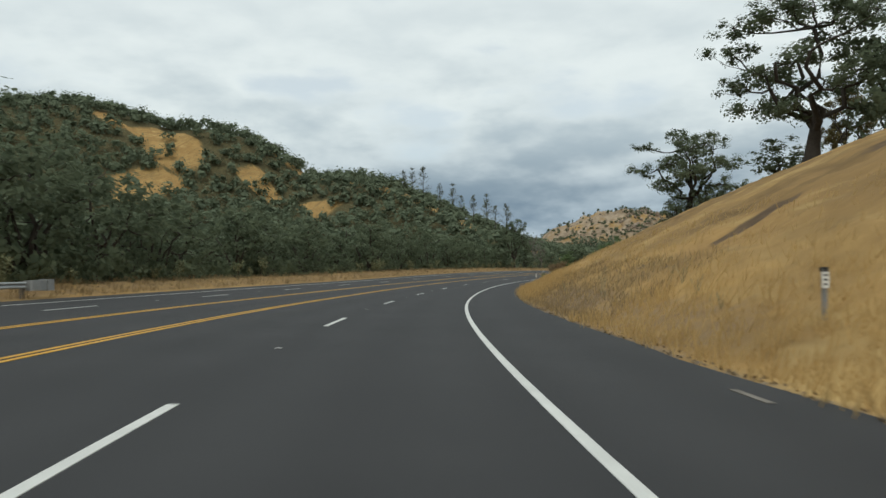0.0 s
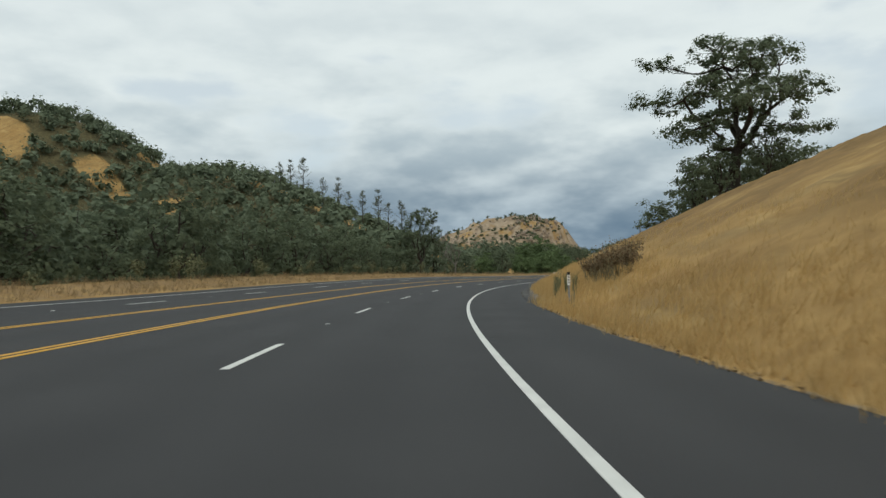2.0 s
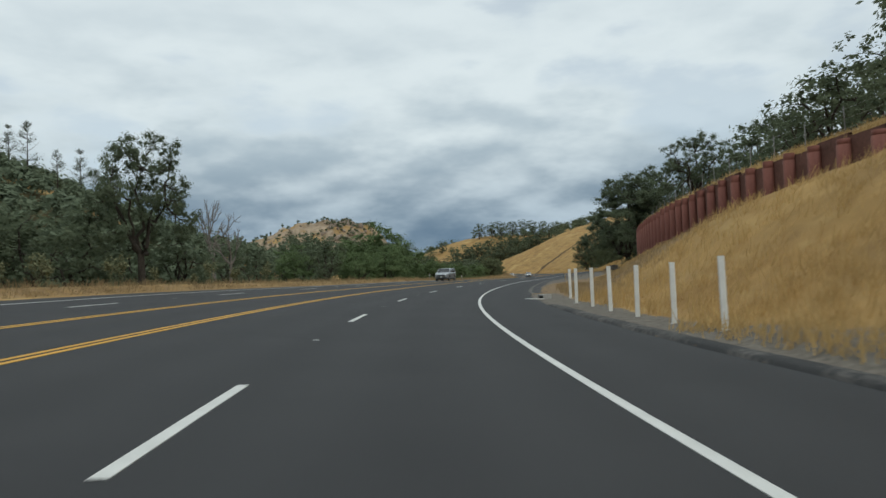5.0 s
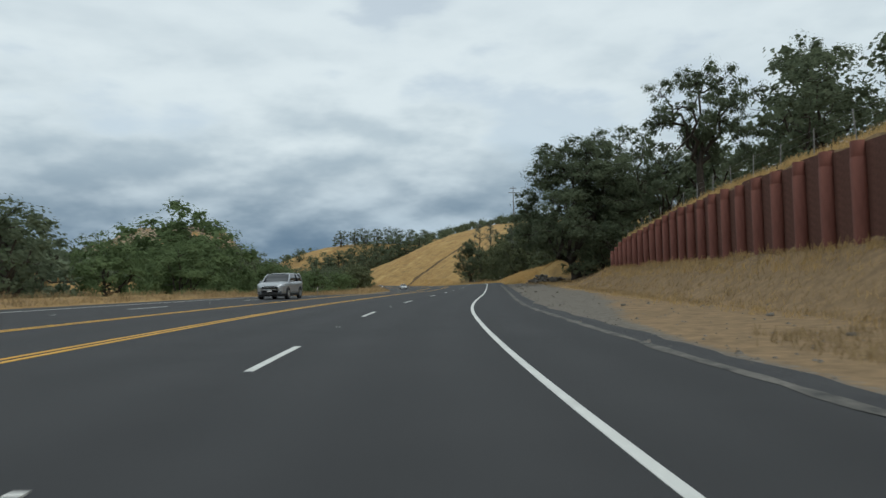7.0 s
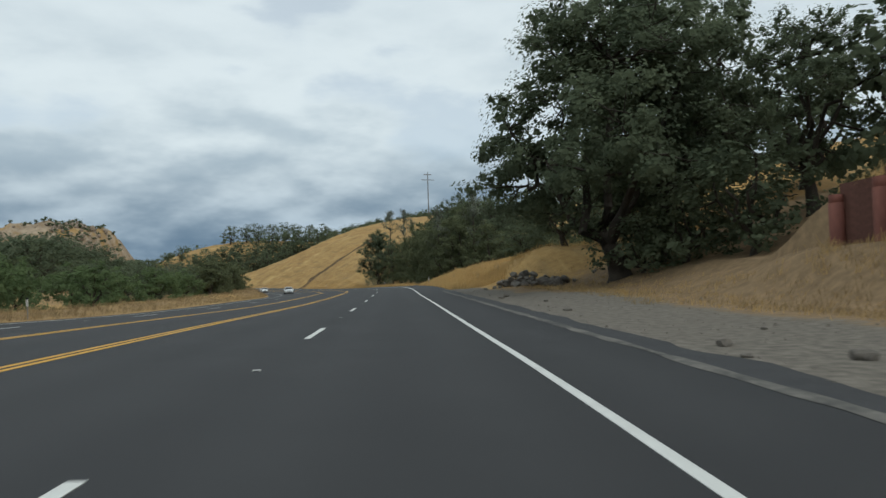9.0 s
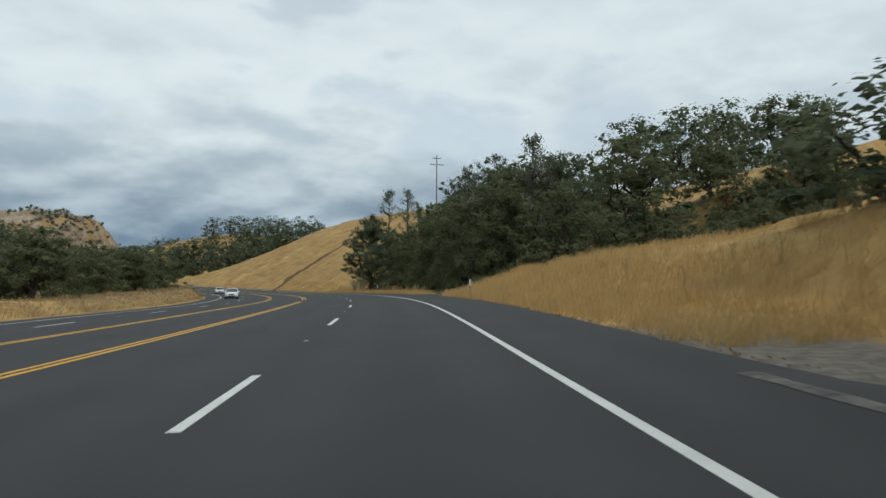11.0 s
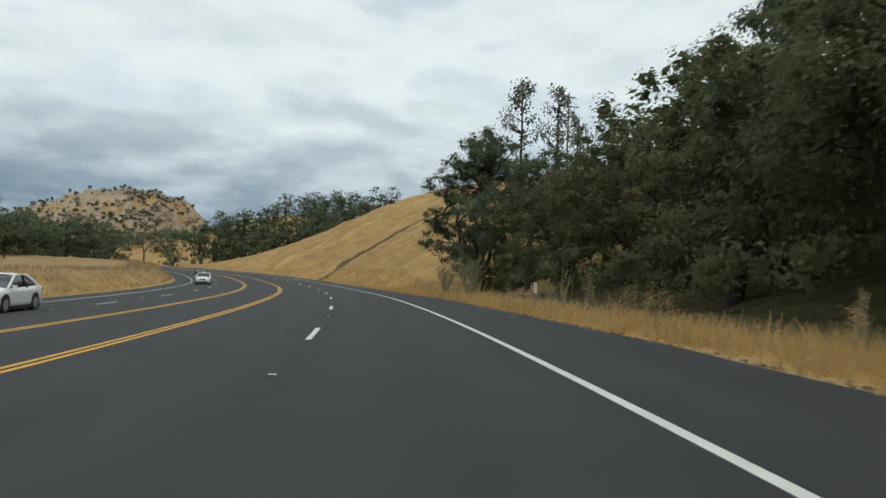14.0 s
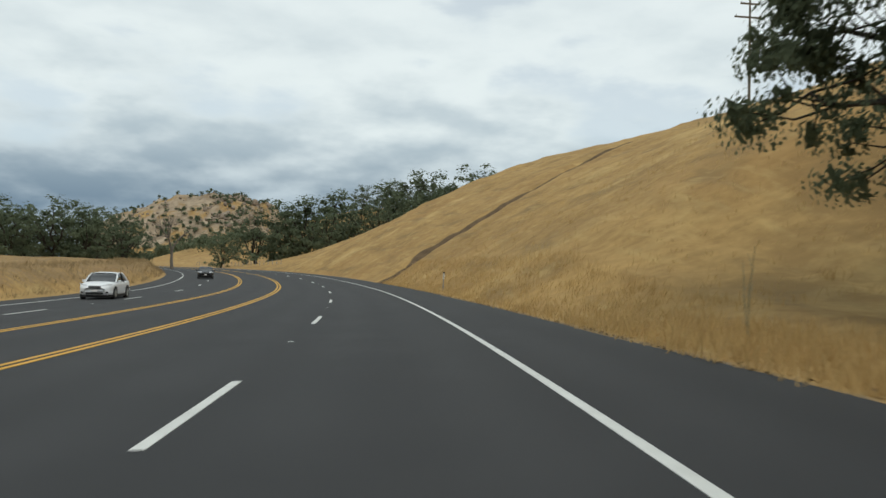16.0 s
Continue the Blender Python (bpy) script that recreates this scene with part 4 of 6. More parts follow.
# oaks on the bank above the retaining wall
for k, x, y, h, w, v in (("mid", 36, -48, 10.4, 1.15, 0), ("mid", 42, -36, 10.4, 1.15, 1), ("mid", 33, -30, 9.3, 1.15, 2), ("mid", 40, -20, 11.6, 1.15, 0),
                         ("mid", 34, -12, 10.4, 1.15, 1), ("mid", 44, -4, 12.8, 1.15, 2), ("mid", 36, 4, 9.9, 1.15, 2), ("mid", 29, 8, 9.3, 1.15, 0),
                         ("oak", 38, 31, 27.5 - height(38, 31), 0.8, 0), ("oak", 24.6, 25.8, 23.6 - height(24.6, 25.8), 0.78, 3), ("mid", 33, 20, 12.8, 1.15, 1), ("mid", 46, 20, 13.9, 1.15, 0),
                         ("mid", 30, 40, 12.8, 1.15, 2), ("mid", 40, 48, 12, 1.2, 2), ("mid", 50, 40, 12, 1.2, 1)):
    plant(k, x, y, h, w, v)
# the large oak group past the wall
for k, x, y, h, w, v in (("big", 13.5, 44, 18.6, 1.1, 0), ("oak", 20, 53, 22.8 - height(20, 53), 0.9, 1), ("oak", 25, 43, 13, 0.9, 2), ("mid", 18, 36, 7, 1.2, 0),
                         ("mid", 20, 60, 10, 1.2, 1), ("mid", 16.2, 40.5, 6.0, 1.05, 0), ("mid", 15.2, 45.6, 5.2, 1.1, 1), ("bush", 14.4, 42.4, 3.4, 1.3, 2), ("oak", 17.5, 47.5, 15.5, 0.8, 2), ("bush", 19, 47, 4, 1.5, 2), ("mid", 15, 66, 8, 1.2, 2),
                         ("mid", 26, 64, 12, 1.2, 0), ("mid", 33, 58, 13, 1.2, 1), ("bush", 12.5, 72, 3.5, 1.5, 1), ("mid", 22, 76, 8, 1.2, 2)):
    plant(k, x, y, h, w, v)
# the dense wood after the side road
WOOD = (("wood", 14, 119, 9.5, 1.1), ("edge", 10.5, 127, 11, 1.05), ("oak", 16, 128, 14, 0.8), ("wood", 22, 121, 9.2, 1.3), ("edge", 9, 135, 11, 1.1),
        ("wood", 15, 139, 13, 1.1), ("edge", 7.5, 143, 11, 1.1), ("oak", 13, 149, 14, 0.85), ("edge", 6.5, 152, 10.8, 1.1), ("wood", 21, 146, 10.5, 1.3),
        ("wood", 9.5, 158, 11, 1.1), ("edge", 4.5, 162, 10.2, 1.0), ("brown", 4, 170, 9, 0.9), ("oak", 10, 168, 14, 0.85), ("wood", 17, 160, 13, 1.2),
        ("edge", 2.8, 177, 9.5, 1.0), ("wood", 8.5, 179, 12, 1.1), ("edge", 0.2, 184, 9.5, 1.0), ("wood", 16, 174, 13, 1.2), ("wood", 5.5, 189, 11, 1.1),
        ("oak", -2.2, 192, 10.5, 0.7), ("near", -6.2, 199.4, 14, 0.89), ("wood", 1.0, 203.5, 9, 0.9), ("wood", 14, 188, 13, 1.2), ("wood", 25, 134, 10, 1.4),
        ("wood", 28, 152, 8, 1.4), ("wood", 25, 168, 9, 1.4), ("wood", 6, 205, 9, 1.1), ("wood", 30, 120, 7, 1.4), ("wood", 35, 136, 7, 1.4),
        ("wood", 18, 204, 9, 1.2), ("wood", 40, 118, 6, 1.4), ("wood", 33, 112, 5.5, 1.4), ("wood", 45, 128, 7, 1.4), ("wood", 38, 127, 6, 1.4), ("wood", 28, 111, 5, 1.4), ("wood", 48, 116, 6, 1.4), ("wood", 27, 127, 7.5, 1.3), ("wood", 36, 129, 7, 1.3), ("wood", 41, 131, 7, 1.3), ("wood", 31, 128, 7, 1.3), ("wood", 46, 133, 7.5, 1.3), ("wood", 36.5, 132.6, 5.5, 1.4), ("wood", 40.5, 133, 5.5, 1.4), ("wood", 44.8, 134.4, 6, 1.4), ("wood", 33.5, 131, 5.5, 1.3), ("wood", 43, 129, 6, 1.3), ("bush", -3.6, 198.4, 3.0, 1.3), ("bush", -1.5, 197.6, 3.0, 1.4), ("bush", -5.2, 201, 2.2, 1.3))
for i, (k, x, y, h, w) in enumerate(WOOD):
    plant(k, x, y, h * (1.1 if h > 8 else 1), w, 3 if (k, y) == ("oak", 192) else i % 3)
for x, y, top in ((7.1, 132, 13.6), (12.8, 125.5, 15.6), (-2.7, 203.4, 19.8), (1.2, 207, 20.8), (3.5, 210, 18.5)):
    plant("pine", x, y, top - height(x, y), 0.85, int(y) % 3)
for x, y, top in ((46, 200, 34), (54, 203, 35), (61, 207, 38), (70, 214, 39), (80, 230, 45), (86, 223, 45), (95, 225, 46), (104, 232, 47)):
    plant("mid", x, y, max(7, top + 3 - height(x, y)), 1.1)

# roadside wood on the left, front row of single trees
plant("oak", -25, -50, 14.5, 0.72, 1)
for x, y, h in ((-30, -51, 9.5), (-34, -61, 10.5), (-27.5, -60, 8.5), (-38, -53, 10), (-33, -41, 8), (-26, -43, 7), (-30, -70, 11)):
    plant("mid", x, y, h, 1.15)
for x, y, h, k in ((-31, -57, 7.5, "mid"), (-36, -45, 7, "mid"), (-27, -33, 6.2, "mid"), (-30, -22, 6.8, "mid"), (-26, -10, 7.2, "mid"),
                   (-33, -5, 7.5, "willow"), (-27, 4, 6, "willow"), (-42, 16, 11.5, "mid"), (-39, 8, 10.5, "mid"), (-33, 1, 8.5, "mid"), (-31, 27, 8.5, "willow"), (-28, 20, 7, "willow"),
                   (-36, 38.6, 14, "willow"), (-33, 36, 11, "willow"), (-40, 44, 12, "willow"), (-25, 40, 4.8, "willow"), (-27, 52, 4.6, "willow"), (-34, 58, 6.0, "willow"), (-26, 66, 4.1, "willow"),
                   (-31, 74, 5.1, "willow"), (-25.5, 80, 3.9, "willow"), (-33, 90, 5.2, "willow"), (-27, 96, 3.9, "willow"), (-40, 66, 6.0, "willow"),
                   (-42, 84, 6.5, "willow"), (-37, 104, 5.0, "mid"), (-30, 110, 3.2, "bush")):
    plant(k, x, y, h, 1.1)
plant("bare", -32.7, -26.6, 13, 0.8, 0)
plant("bare", -36.7, -15.4, 9, 0.9, 2)
plant("bare", -25, -36, 8, 0.8, 1)
plant("bare", -100, 331, 13, 1.1, 2)
for k, (x, y) in enumerate(((-186, 92), (-178, 90), (-169, 88), (-158, 88), (-150, 89), (-147, 92), (-139, 91), (-131, 92), (-128, 95), (-120, 93))):
    plant("pine", x, y, 13 + 1.7 * (k * 7 % 5), 0.9, k % 3)
rows = random.Random(5)
for s in range(4, 170, 7):
    for l0, h0 in ((-27.5, 8.5), (-36, 10.5)):
        l = l0 + rows.uniform(-2.5, 2.5)
        p = on_road(s + rows.uniform(-2, 2), l)
        plant("mid" if l0 > -30 else "far", float(p[0]), float(p[1]), h0 * rows.uniform(0.8, 1.2) * float(1.36 - 0.36 * smooth(s, 40, 72)), rows.uniform(0.95, 1.2), rows.randrange(3))
    if rows.random() < 0.6:
        p = on_road(s + rows.uniform(-3, 3), -24.2 + rows.uniform(-0.8, 0.8))
        plant("bush", float(p[0]), float(p[1]), rows.uniform(1.6, 2.8), 1.3, rows.randrange(3))
for s in range(28, 260, 11):
    for l0 in (-48, -62, -78):
        p = on_road(s + rows.uniform(-4, 4), l0 + rows.uniform(-5, 5))
        plant("far", float(p[0]), float(p[1]), rows.uniform(9.5, 12.5) * float(1 - 0.5 * smooth(s, 110, 180)), 1.25, rows.randrange(3))
# trees round the field on the outside of the last bend
for s in range(350, 424, 6):
    for l0 in (-26.5, -33, -43):
        p = on_road(s + rows.uniform(-2, 2), l0 + rows.uniform(-2, 2))
        plant("wood" if l0 > -30 else "mid", float(p[0]), float(p[1]), rows.uniform(4.6, 6.3), 1.3, rows.randrange(3))
for k in range(17):
    s = 470 + 8 * k
    for back in (0, 9, 20, 34):
        p = on_road(s + rows.uniform(-3, 3), -78 + 0.44 * (s - 470) - back + rows.uniform(-2, 2))
        plant("mid" if back < 10 else "far", float(p[0]), float(p[1]), rows.uniform(10.8, 15) * float(1 + 0.02 * k - 0.50 * smooth(k, 6, 11)), 1.15, rows.randrange(3))
for s in range(404, 470, 8):
    for l0 in (-66, -80):
        p = on_road(s + rows.uniform(-3, 3), l0 + rows.uniform(-4, 4))
        plant("mid", float(p[0]), float(p[1]), rows.uniform(11.5, 15), 1.3, rows.randrange(3))
# trees behind the end of the golden slope
for x, y, h in ((-112, 377, 8), (-105, 384, 13), (-98, 388, 14), (-91, 386, 13), (-84, 392, 15), (-76, 390, 14), (-68, 396, 15), (-60, 396, 15), (-52, 398, 15),
                (-44, 402, 15), (-100, 402, 14), (-88, 408, 15), (-74, 410, 15), (-60, 412, 15), (-46, 416, 15), (-80, 372, 7), (-66, 372, 8), (-58, 378, 9)):
    plant("mid", x, y, h * rows.uniform(1.05, 1.5), 1.1)


# oaks along the low golden crest beyond the field
for x, y, h in ((-127, 562, 14), (-172, 556, 11), (-162, 560, 12), (-116, 566, 14), (-106, 560, 15), (-97, 566, 14), (-88, 570, 15), (-79, 573, 14), (-70, 575, 14), (-58, 580, 14),
                (-100, 520, 13), (-90, 508, 13), (-81, 500, 14), (-74, 488, 13), (-64, 480, 13), (-95, 482, 12), (-84, 458, 12), (-72, 462, 12), (-54, 470, 13),
                (-196, 560, 12), (-184, 564, 8), (-207, 570, 11), (-150, 548, 5), (-142, 530, 9), (-122, 500, 10), (-134, 505, 9), (-160, 520, 9), (-178, 520, 8)):
    plant("mid", x, y, h, rows.uniform(1.1, 1.4), rows.randrange(3))


# ---- far woods: crowns that nobody could count ----

def scatter_crowns(name, label, pts, hs, rs, lobes, quads, leaf, mat, seed):
    """Rounded crowns of a few leafy lobes, standing on the land."""
    rng = np.random.RandomState(seed)
    n = len(pts)
    z = land(pts[:, 0], pts[:, 1])[0]
    off = rng.normal(0, 1, (n, lobes, 3))
    off /= np.linalg.norm(off, axis=2)[..., None]
    off *= np.array([0.46, 0.46, 0.26])
    sc = np.stack([rs, rs, hs * 0.55], 1)
    mid = np.stack([pts[:, 0], pts[:, 1], z + hs * 0.42], 1)
    cen = mid[:, None] + off * sc[:, None]
    rad = sc[:, None] * rng.uniform(0.5, 0.8, (n, lobes, 1))
    V, Q, total = [], [], 0
    for count, near, far, size in ((quads // 2, 0.0, 0.6, leaf * 2.3), (quads, 0.5, 1.08, leaf)):
        which = rng.randint(0, lobes, (n, count))[..., None].repeat(3, 2)
        d = rng.normal(0, 1, (n, count, 3))
        d /= np.linalg.norm(d, axis=2)[..., None]
        p = np.take_along_axis(cen, which, 1) + d * np.take_along_axis(rad, which, 1) * (near + (far - near) * rng.uniform(0, 1, (n, count, 1)) ** 0.6)
        away = (p - mid[:, None]) / sc[:, None]
        v, q = leaf_quads(rng, p.reshape(-1, 3), (0.3 * d + 0.7 * away + np.array([0, 0, 0.4])).reshape(-1, 3), size)
        V.append(v)
        Q.append(q + total)
        total += len(v)
    ob = new(name, mesh_of(name, np.concatenate(V), np.concatenate(Q), mat))
    return tagged(ob, label, "trees", kind="stuff")


def hill_points(seed, x0, x1, y0, y1, gap, keep):
    rng = np.random.RandomState(seed)
    gx, gy = np.meshgrid(np.arange(x0, x1, gap), np.arange(y0, y1, gap))
    p = np.stack([gx.ravel(), gy.ravel()], 1) + rng.uniform(-0.45, 0.45, (gx.size, 2)) * gap
    return p[keep(p[:, 0], p[:, 1], rng)]


def on_wooded(x, y, rng):
    s, l = road_sl(x, y)
    ok = (l < -84) & (s > -75) & (far_hills(x, y) > 3.0)
    for cx, cy, rx, ry in BALD:
        ok &= ((x - cx) / rx) ** 2 + ((y - cy) / ry) ** 2 > 1 + 0.3 * wave(x, y, 20, 5)
    ok |= rng.uniform(0, 1, len(x)) < 0.09
    ok &= (l < -84) & (s > -75) & (far_hills(x, y) > 3.0)
    ok &= ~((y > 320))
    z0 = land(x, y)[0]
    p = on_road(np.clip(s, S0, S1), l - 26)
    ok &= land(p[:, 0], p[:, 1])[0] > z0 - 13
    return ok


pw = hill_points(9, -520, 0, -190, 320, 7.2, on_wooded)
rng = np.random.RandomState(2)
# hill crowns take the leaf colour that has haze painted in
scatter_crowns("hill_woodland", "dense dark oak wood covering a hillside", pw, rng.uniform(6.5, 11.5, len(pw)), rng.uniform(4.9, 6.8, len(pw)), 4, 44, 1.3, M_HAZED_OAK, 7)


def on_far(x, y, rng):
    s, l = road_sl(x, y)
    h = far_hills(x, y)
    patch = wave(x, y, 130, 41) + 0.5 * wave(x, y, 45, 42)
    return (np.abs(l) > 70) & (y > 640) & (y < 1000) & (patch > -0.12) & (rng.uniform(0, 1, len(x)) < 0.8)


pf = hill_points(10, -420, 330, 640, 1000, 12.0, on_far)
scatter_crowns("far_oaks", "scattered far oaks on golden hills", pf, rng.uniform(9, 15, len(pf)), rng.uniform(6, 9.5, len(pf)), 5, 78, 1.25, M_OAK, 8)


def on_butte(x, y, rng):
    h = far_hills(x, y)
    thick = 0.13 + 0.55 * smooth(x, -650, -580) + 0.5 * (1 - smooth(h, 50, 85)) + 0.35 * smooth(wave(x, y, 55, 76), 0.2, 0.8)
    return (h > 12) & (y > 1150) & (x < -528) & (rng.uniform(0, 1, len(x)) < thick)


pb = hill_points(12, -1000, -430, 1180, 1440, 10.5, on_butte)
scatter_crowns("butte_scrub", "dark scrub scattered over a rocky hill", pb, rng.uniform(4, 14, len(pb)), rng.uniform(3.5, 8.5, len(pb)), 3, 44, 1.5, M_OAK, 13)


def on_plain(x, y, rng):
    s, l = road_sl(x, y)
    return (np.abs(l) > 110) & (y > 420) & (y < 1200) & (x < -300) & (rng.uniform(0, 1, len(x)) < 0.7)


pp = hill_points(14, -900, -150, 420, 1150, 20.0, on_plain)
scatter_crowns("valley_woodland", "far dark trees on the valley floor", pp, rng.uniform(8, 14, len(pp)), rng.uniform(5, 8, len(pp)), 3, 60, 1.5, M_OAK, 15)


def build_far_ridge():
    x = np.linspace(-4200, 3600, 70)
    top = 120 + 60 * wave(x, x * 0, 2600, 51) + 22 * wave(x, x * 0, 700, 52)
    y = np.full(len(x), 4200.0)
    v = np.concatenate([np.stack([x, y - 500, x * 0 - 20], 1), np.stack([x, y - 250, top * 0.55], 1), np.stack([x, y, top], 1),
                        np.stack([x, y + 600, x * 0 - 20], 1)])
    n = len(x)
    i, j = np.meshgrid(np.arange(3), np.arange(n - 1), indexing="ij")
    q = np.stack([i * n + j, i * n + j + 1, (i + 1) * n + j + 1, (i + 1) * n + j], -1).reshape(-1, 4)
    tagged(new("backdrop", mesh_of("backdrop", v, q, M_HAZE, True)), "far mountain ridge painted haze-blue on the horizon", "backdrop", kind="structure")


build_far_ridge()


# ---- retaining wall of red columns and boards ----
def wall_top(s):
    return np.interp(s, [148, 160, 170, 235, 255, 263], [4.9, 5.5, 5.55, 5.25, 4.5, 3.5])


def build_wall():
    wall = empty("retaining_wall", Matrix.Identity(4), "red-brown retaining wall of rounded columns with dark boards", "wall", kind="structure")
    ring = [(0.27 * math.cos(a) * (1.0 if math.cos(a) > -0.4 else 0.8), 0.27 * math.sin(a)) for a in np.linspace(0, 2 * math.pi, 13)[:-1]]
    col = Build()
    col.prism([(y, x) for x, y in ring][::-1], -0.9, 0.86)
    col.prism([(y * 0.93, x * 0.93) for x, y in ring][::-1], 0.86, 1.0)
    column = col.mesh("column", M_RUST, True)
    plank = Build().box(-1.2, 1.2, -0.06, 0.06, 0.0, 0.3).mesh("board", M_LAG)
    rest = Build()
    edges = np.arange(WALL_S0 + 1, WALL_S1 + 0.1, 2.35)
    rnd = random.Random(4)
    for s in edges:
        p = on_road(s, WALL_L - 0.18)
        ref = float(on_road(s, 0)[2])
        foot, top = height(*on_road(s, WALL_L - 1.2)[:2]), ref + float(wall_top(s)) + rnd.uniform(-0.05, 0.08)
        ob = child("column", column, wall)
        ob.matrix_basis = pose(p[0], p[1], foot - 0.2, 0, 0, yaw_at(s) + 90) @ Matrix.Diagonal((1, 1, top - foot + 0.2, 1))
    for s in edges[:-1] + 1.175:
        p = on_road(s, WALL_L + 0.02)
        ref = float(on_road(s, 0)[2])
        z, top = height(*on_road(s, WALL_L - 1.2)[:2]) - 0.5, ref + float(wall_top(s)) - 0.12
        while z < top:
            m = pose(p[0], p[1], z, 0, 0, yaw_at(s) + 90) @ Matrix.Translation((0, rnd.uniform(-0.005, 0.005), 0))
            if 196 < s < 263:
                child("board", plank, wall).matrix_basis = m
            else:
                v = np.array([(m @ Vector(c))[:] for c in ((-1.2, -.06, .0), (1.2, -.06, .0), (1.2, -.06, .3), (-1.2, -.06, .3),
                                                           (-1.2, .06, .0), (1.2, .06, .0), (1.2, .06, .3), (-1.2, .06, .3))])
                rest.add(v, [(0, 1, 2, 3), (4, 7, 6, 5), (3, 2, 6, 7), (0, 4, 5, 1)])
            z += 0.3
    tagged(child("boards", rest.mesh("boards", M_LAG), wall), kind="stuff")


build_wall()


def build_fence(name, places, h, label, wires=3, r=0.025):
    """Thin steel posts with strands of wire."""
    fence = empty(name, Matrix.Identity(4), label, "fence")
    post = Build().tube([(0, 0, -0.4), (0, 0, h)], [r, r], 6).mesh("post", M_FENCE)
    tops = []
    rnd = random.Random(8)
    for x, y in places:
        z = height(x, y)
        child("post", post, fence).matrix_basis = pose(x, y, z, rnd.uniform(-4, 4), rnd.uniform(-4, 4), 0)
        tops.append((x, y, z))
    for k in range(wires):
        up = h * (0.92 - 0.28 * k)
        pts = [(x, y, z + up) for x, y, z in tops]
        child("wire", Build().tube(pts, [0.0035] * len(pts), 4, False).mesh("wire", M_GALV), fence)


build_fence("wire_fence", [tuple(on_road(s, 16.2)[:2]) for s in np.arange(150, 262, 3.7)], 1.35, "thin wire fence on steel posts above a wall")
build_fence("wire_fence", [tuple(on_road(s, 62 + 0.25 * (s - 460))[:2]) for s in np.arange(440, 520, 3.5)], 1.3, "wire fence along a grassy hill crest", 2, 0.05)
build_fence("wire_fence", [tuple(on_road(s, 9 + 0.02 * (s - 600))[:2]) for s in np.arange(596, 690, 4.0)], 1.2, "low fence beside a dry field", 3, 0.06)


# ---- roadside posts and markers ----
def delineator(x, y, h=1.55, tilt=0.0):
    ob = empty("marker_post", pose(x, y, height(x, y) - 0.05, tilt, tilt * 0.6, 0), "plain white marker post beside the shoulder", "post", "white posts at the drain")
    child("shaft", Build().box(-0.065, 0.065, -0.045, 0.045, -0.3, h, 0.02).mesh("shaft", M_POST), ob)
    child("foot", Build().box(-0.14, 0.14, -0.14, 0.14, -0.1, 0.05, 0.03).mesh("foot", M_CONC), ob)


for k, s in enumerate((146.2, 149.6, 152.8, 156.1, 160.0, 163.6, 169.1)):
    delineator(*on_road(s, (5.9, 6.0, 5.95, 5.9, 6.0, 5.9, 6.28)[k])[:2], 1.5, (k % 3) - 1.0)


def milepost(s, l, label="white paddle mile marker with dark top"):
    x, y = on_road(s, l)[:2]
    ob = empty("mile_marker", pose(x, y, height(x, y), 0, random.Random(int(s)).uniform(-2, 2), yaw_at(s)) @ Matrix.Diagonal((0.95, 0.95, 0.66 if s < 20 else 1.02, 1)), label, "marker", "mile markers")
    child("post", Build().box(-0.035, 0.035, -0.03, 0.03, -0.3, 1.05, 0.01).mesh("post", M_FENCE), ob)
    panel = child("panel", Build().box(-0.055, 0.055, -0.042, -0.032, 0.70, 1.12, 0.0).mesh("panel", M_POST), ob, "white panel")
    child("cap", Build().box(-0.058, 0.058, -0.045, 0.035, 1.06, 1.16, 0.01).mesh("cap", M_BLACK), ob, "dark cap")
    bars = Build()
    for k in range(3):
        bars.box(-0.022, 0.022, -0.046, -0.043, 0.76 + 0.10 * k, 0.81 + 0.10 * k)
    child("writing", bars.mesh("writing", M_BLACK), panel, "dark bars of lettering")


for s, l in ((11.3, 6.4), (80.6, 5.5), (333.7, 4.95), (396.5, 5.6), (472.0, 5.5), (279.0, -19.6), (255.0, -19.6), (632.0, -22.0)):
    milepost(s, l)


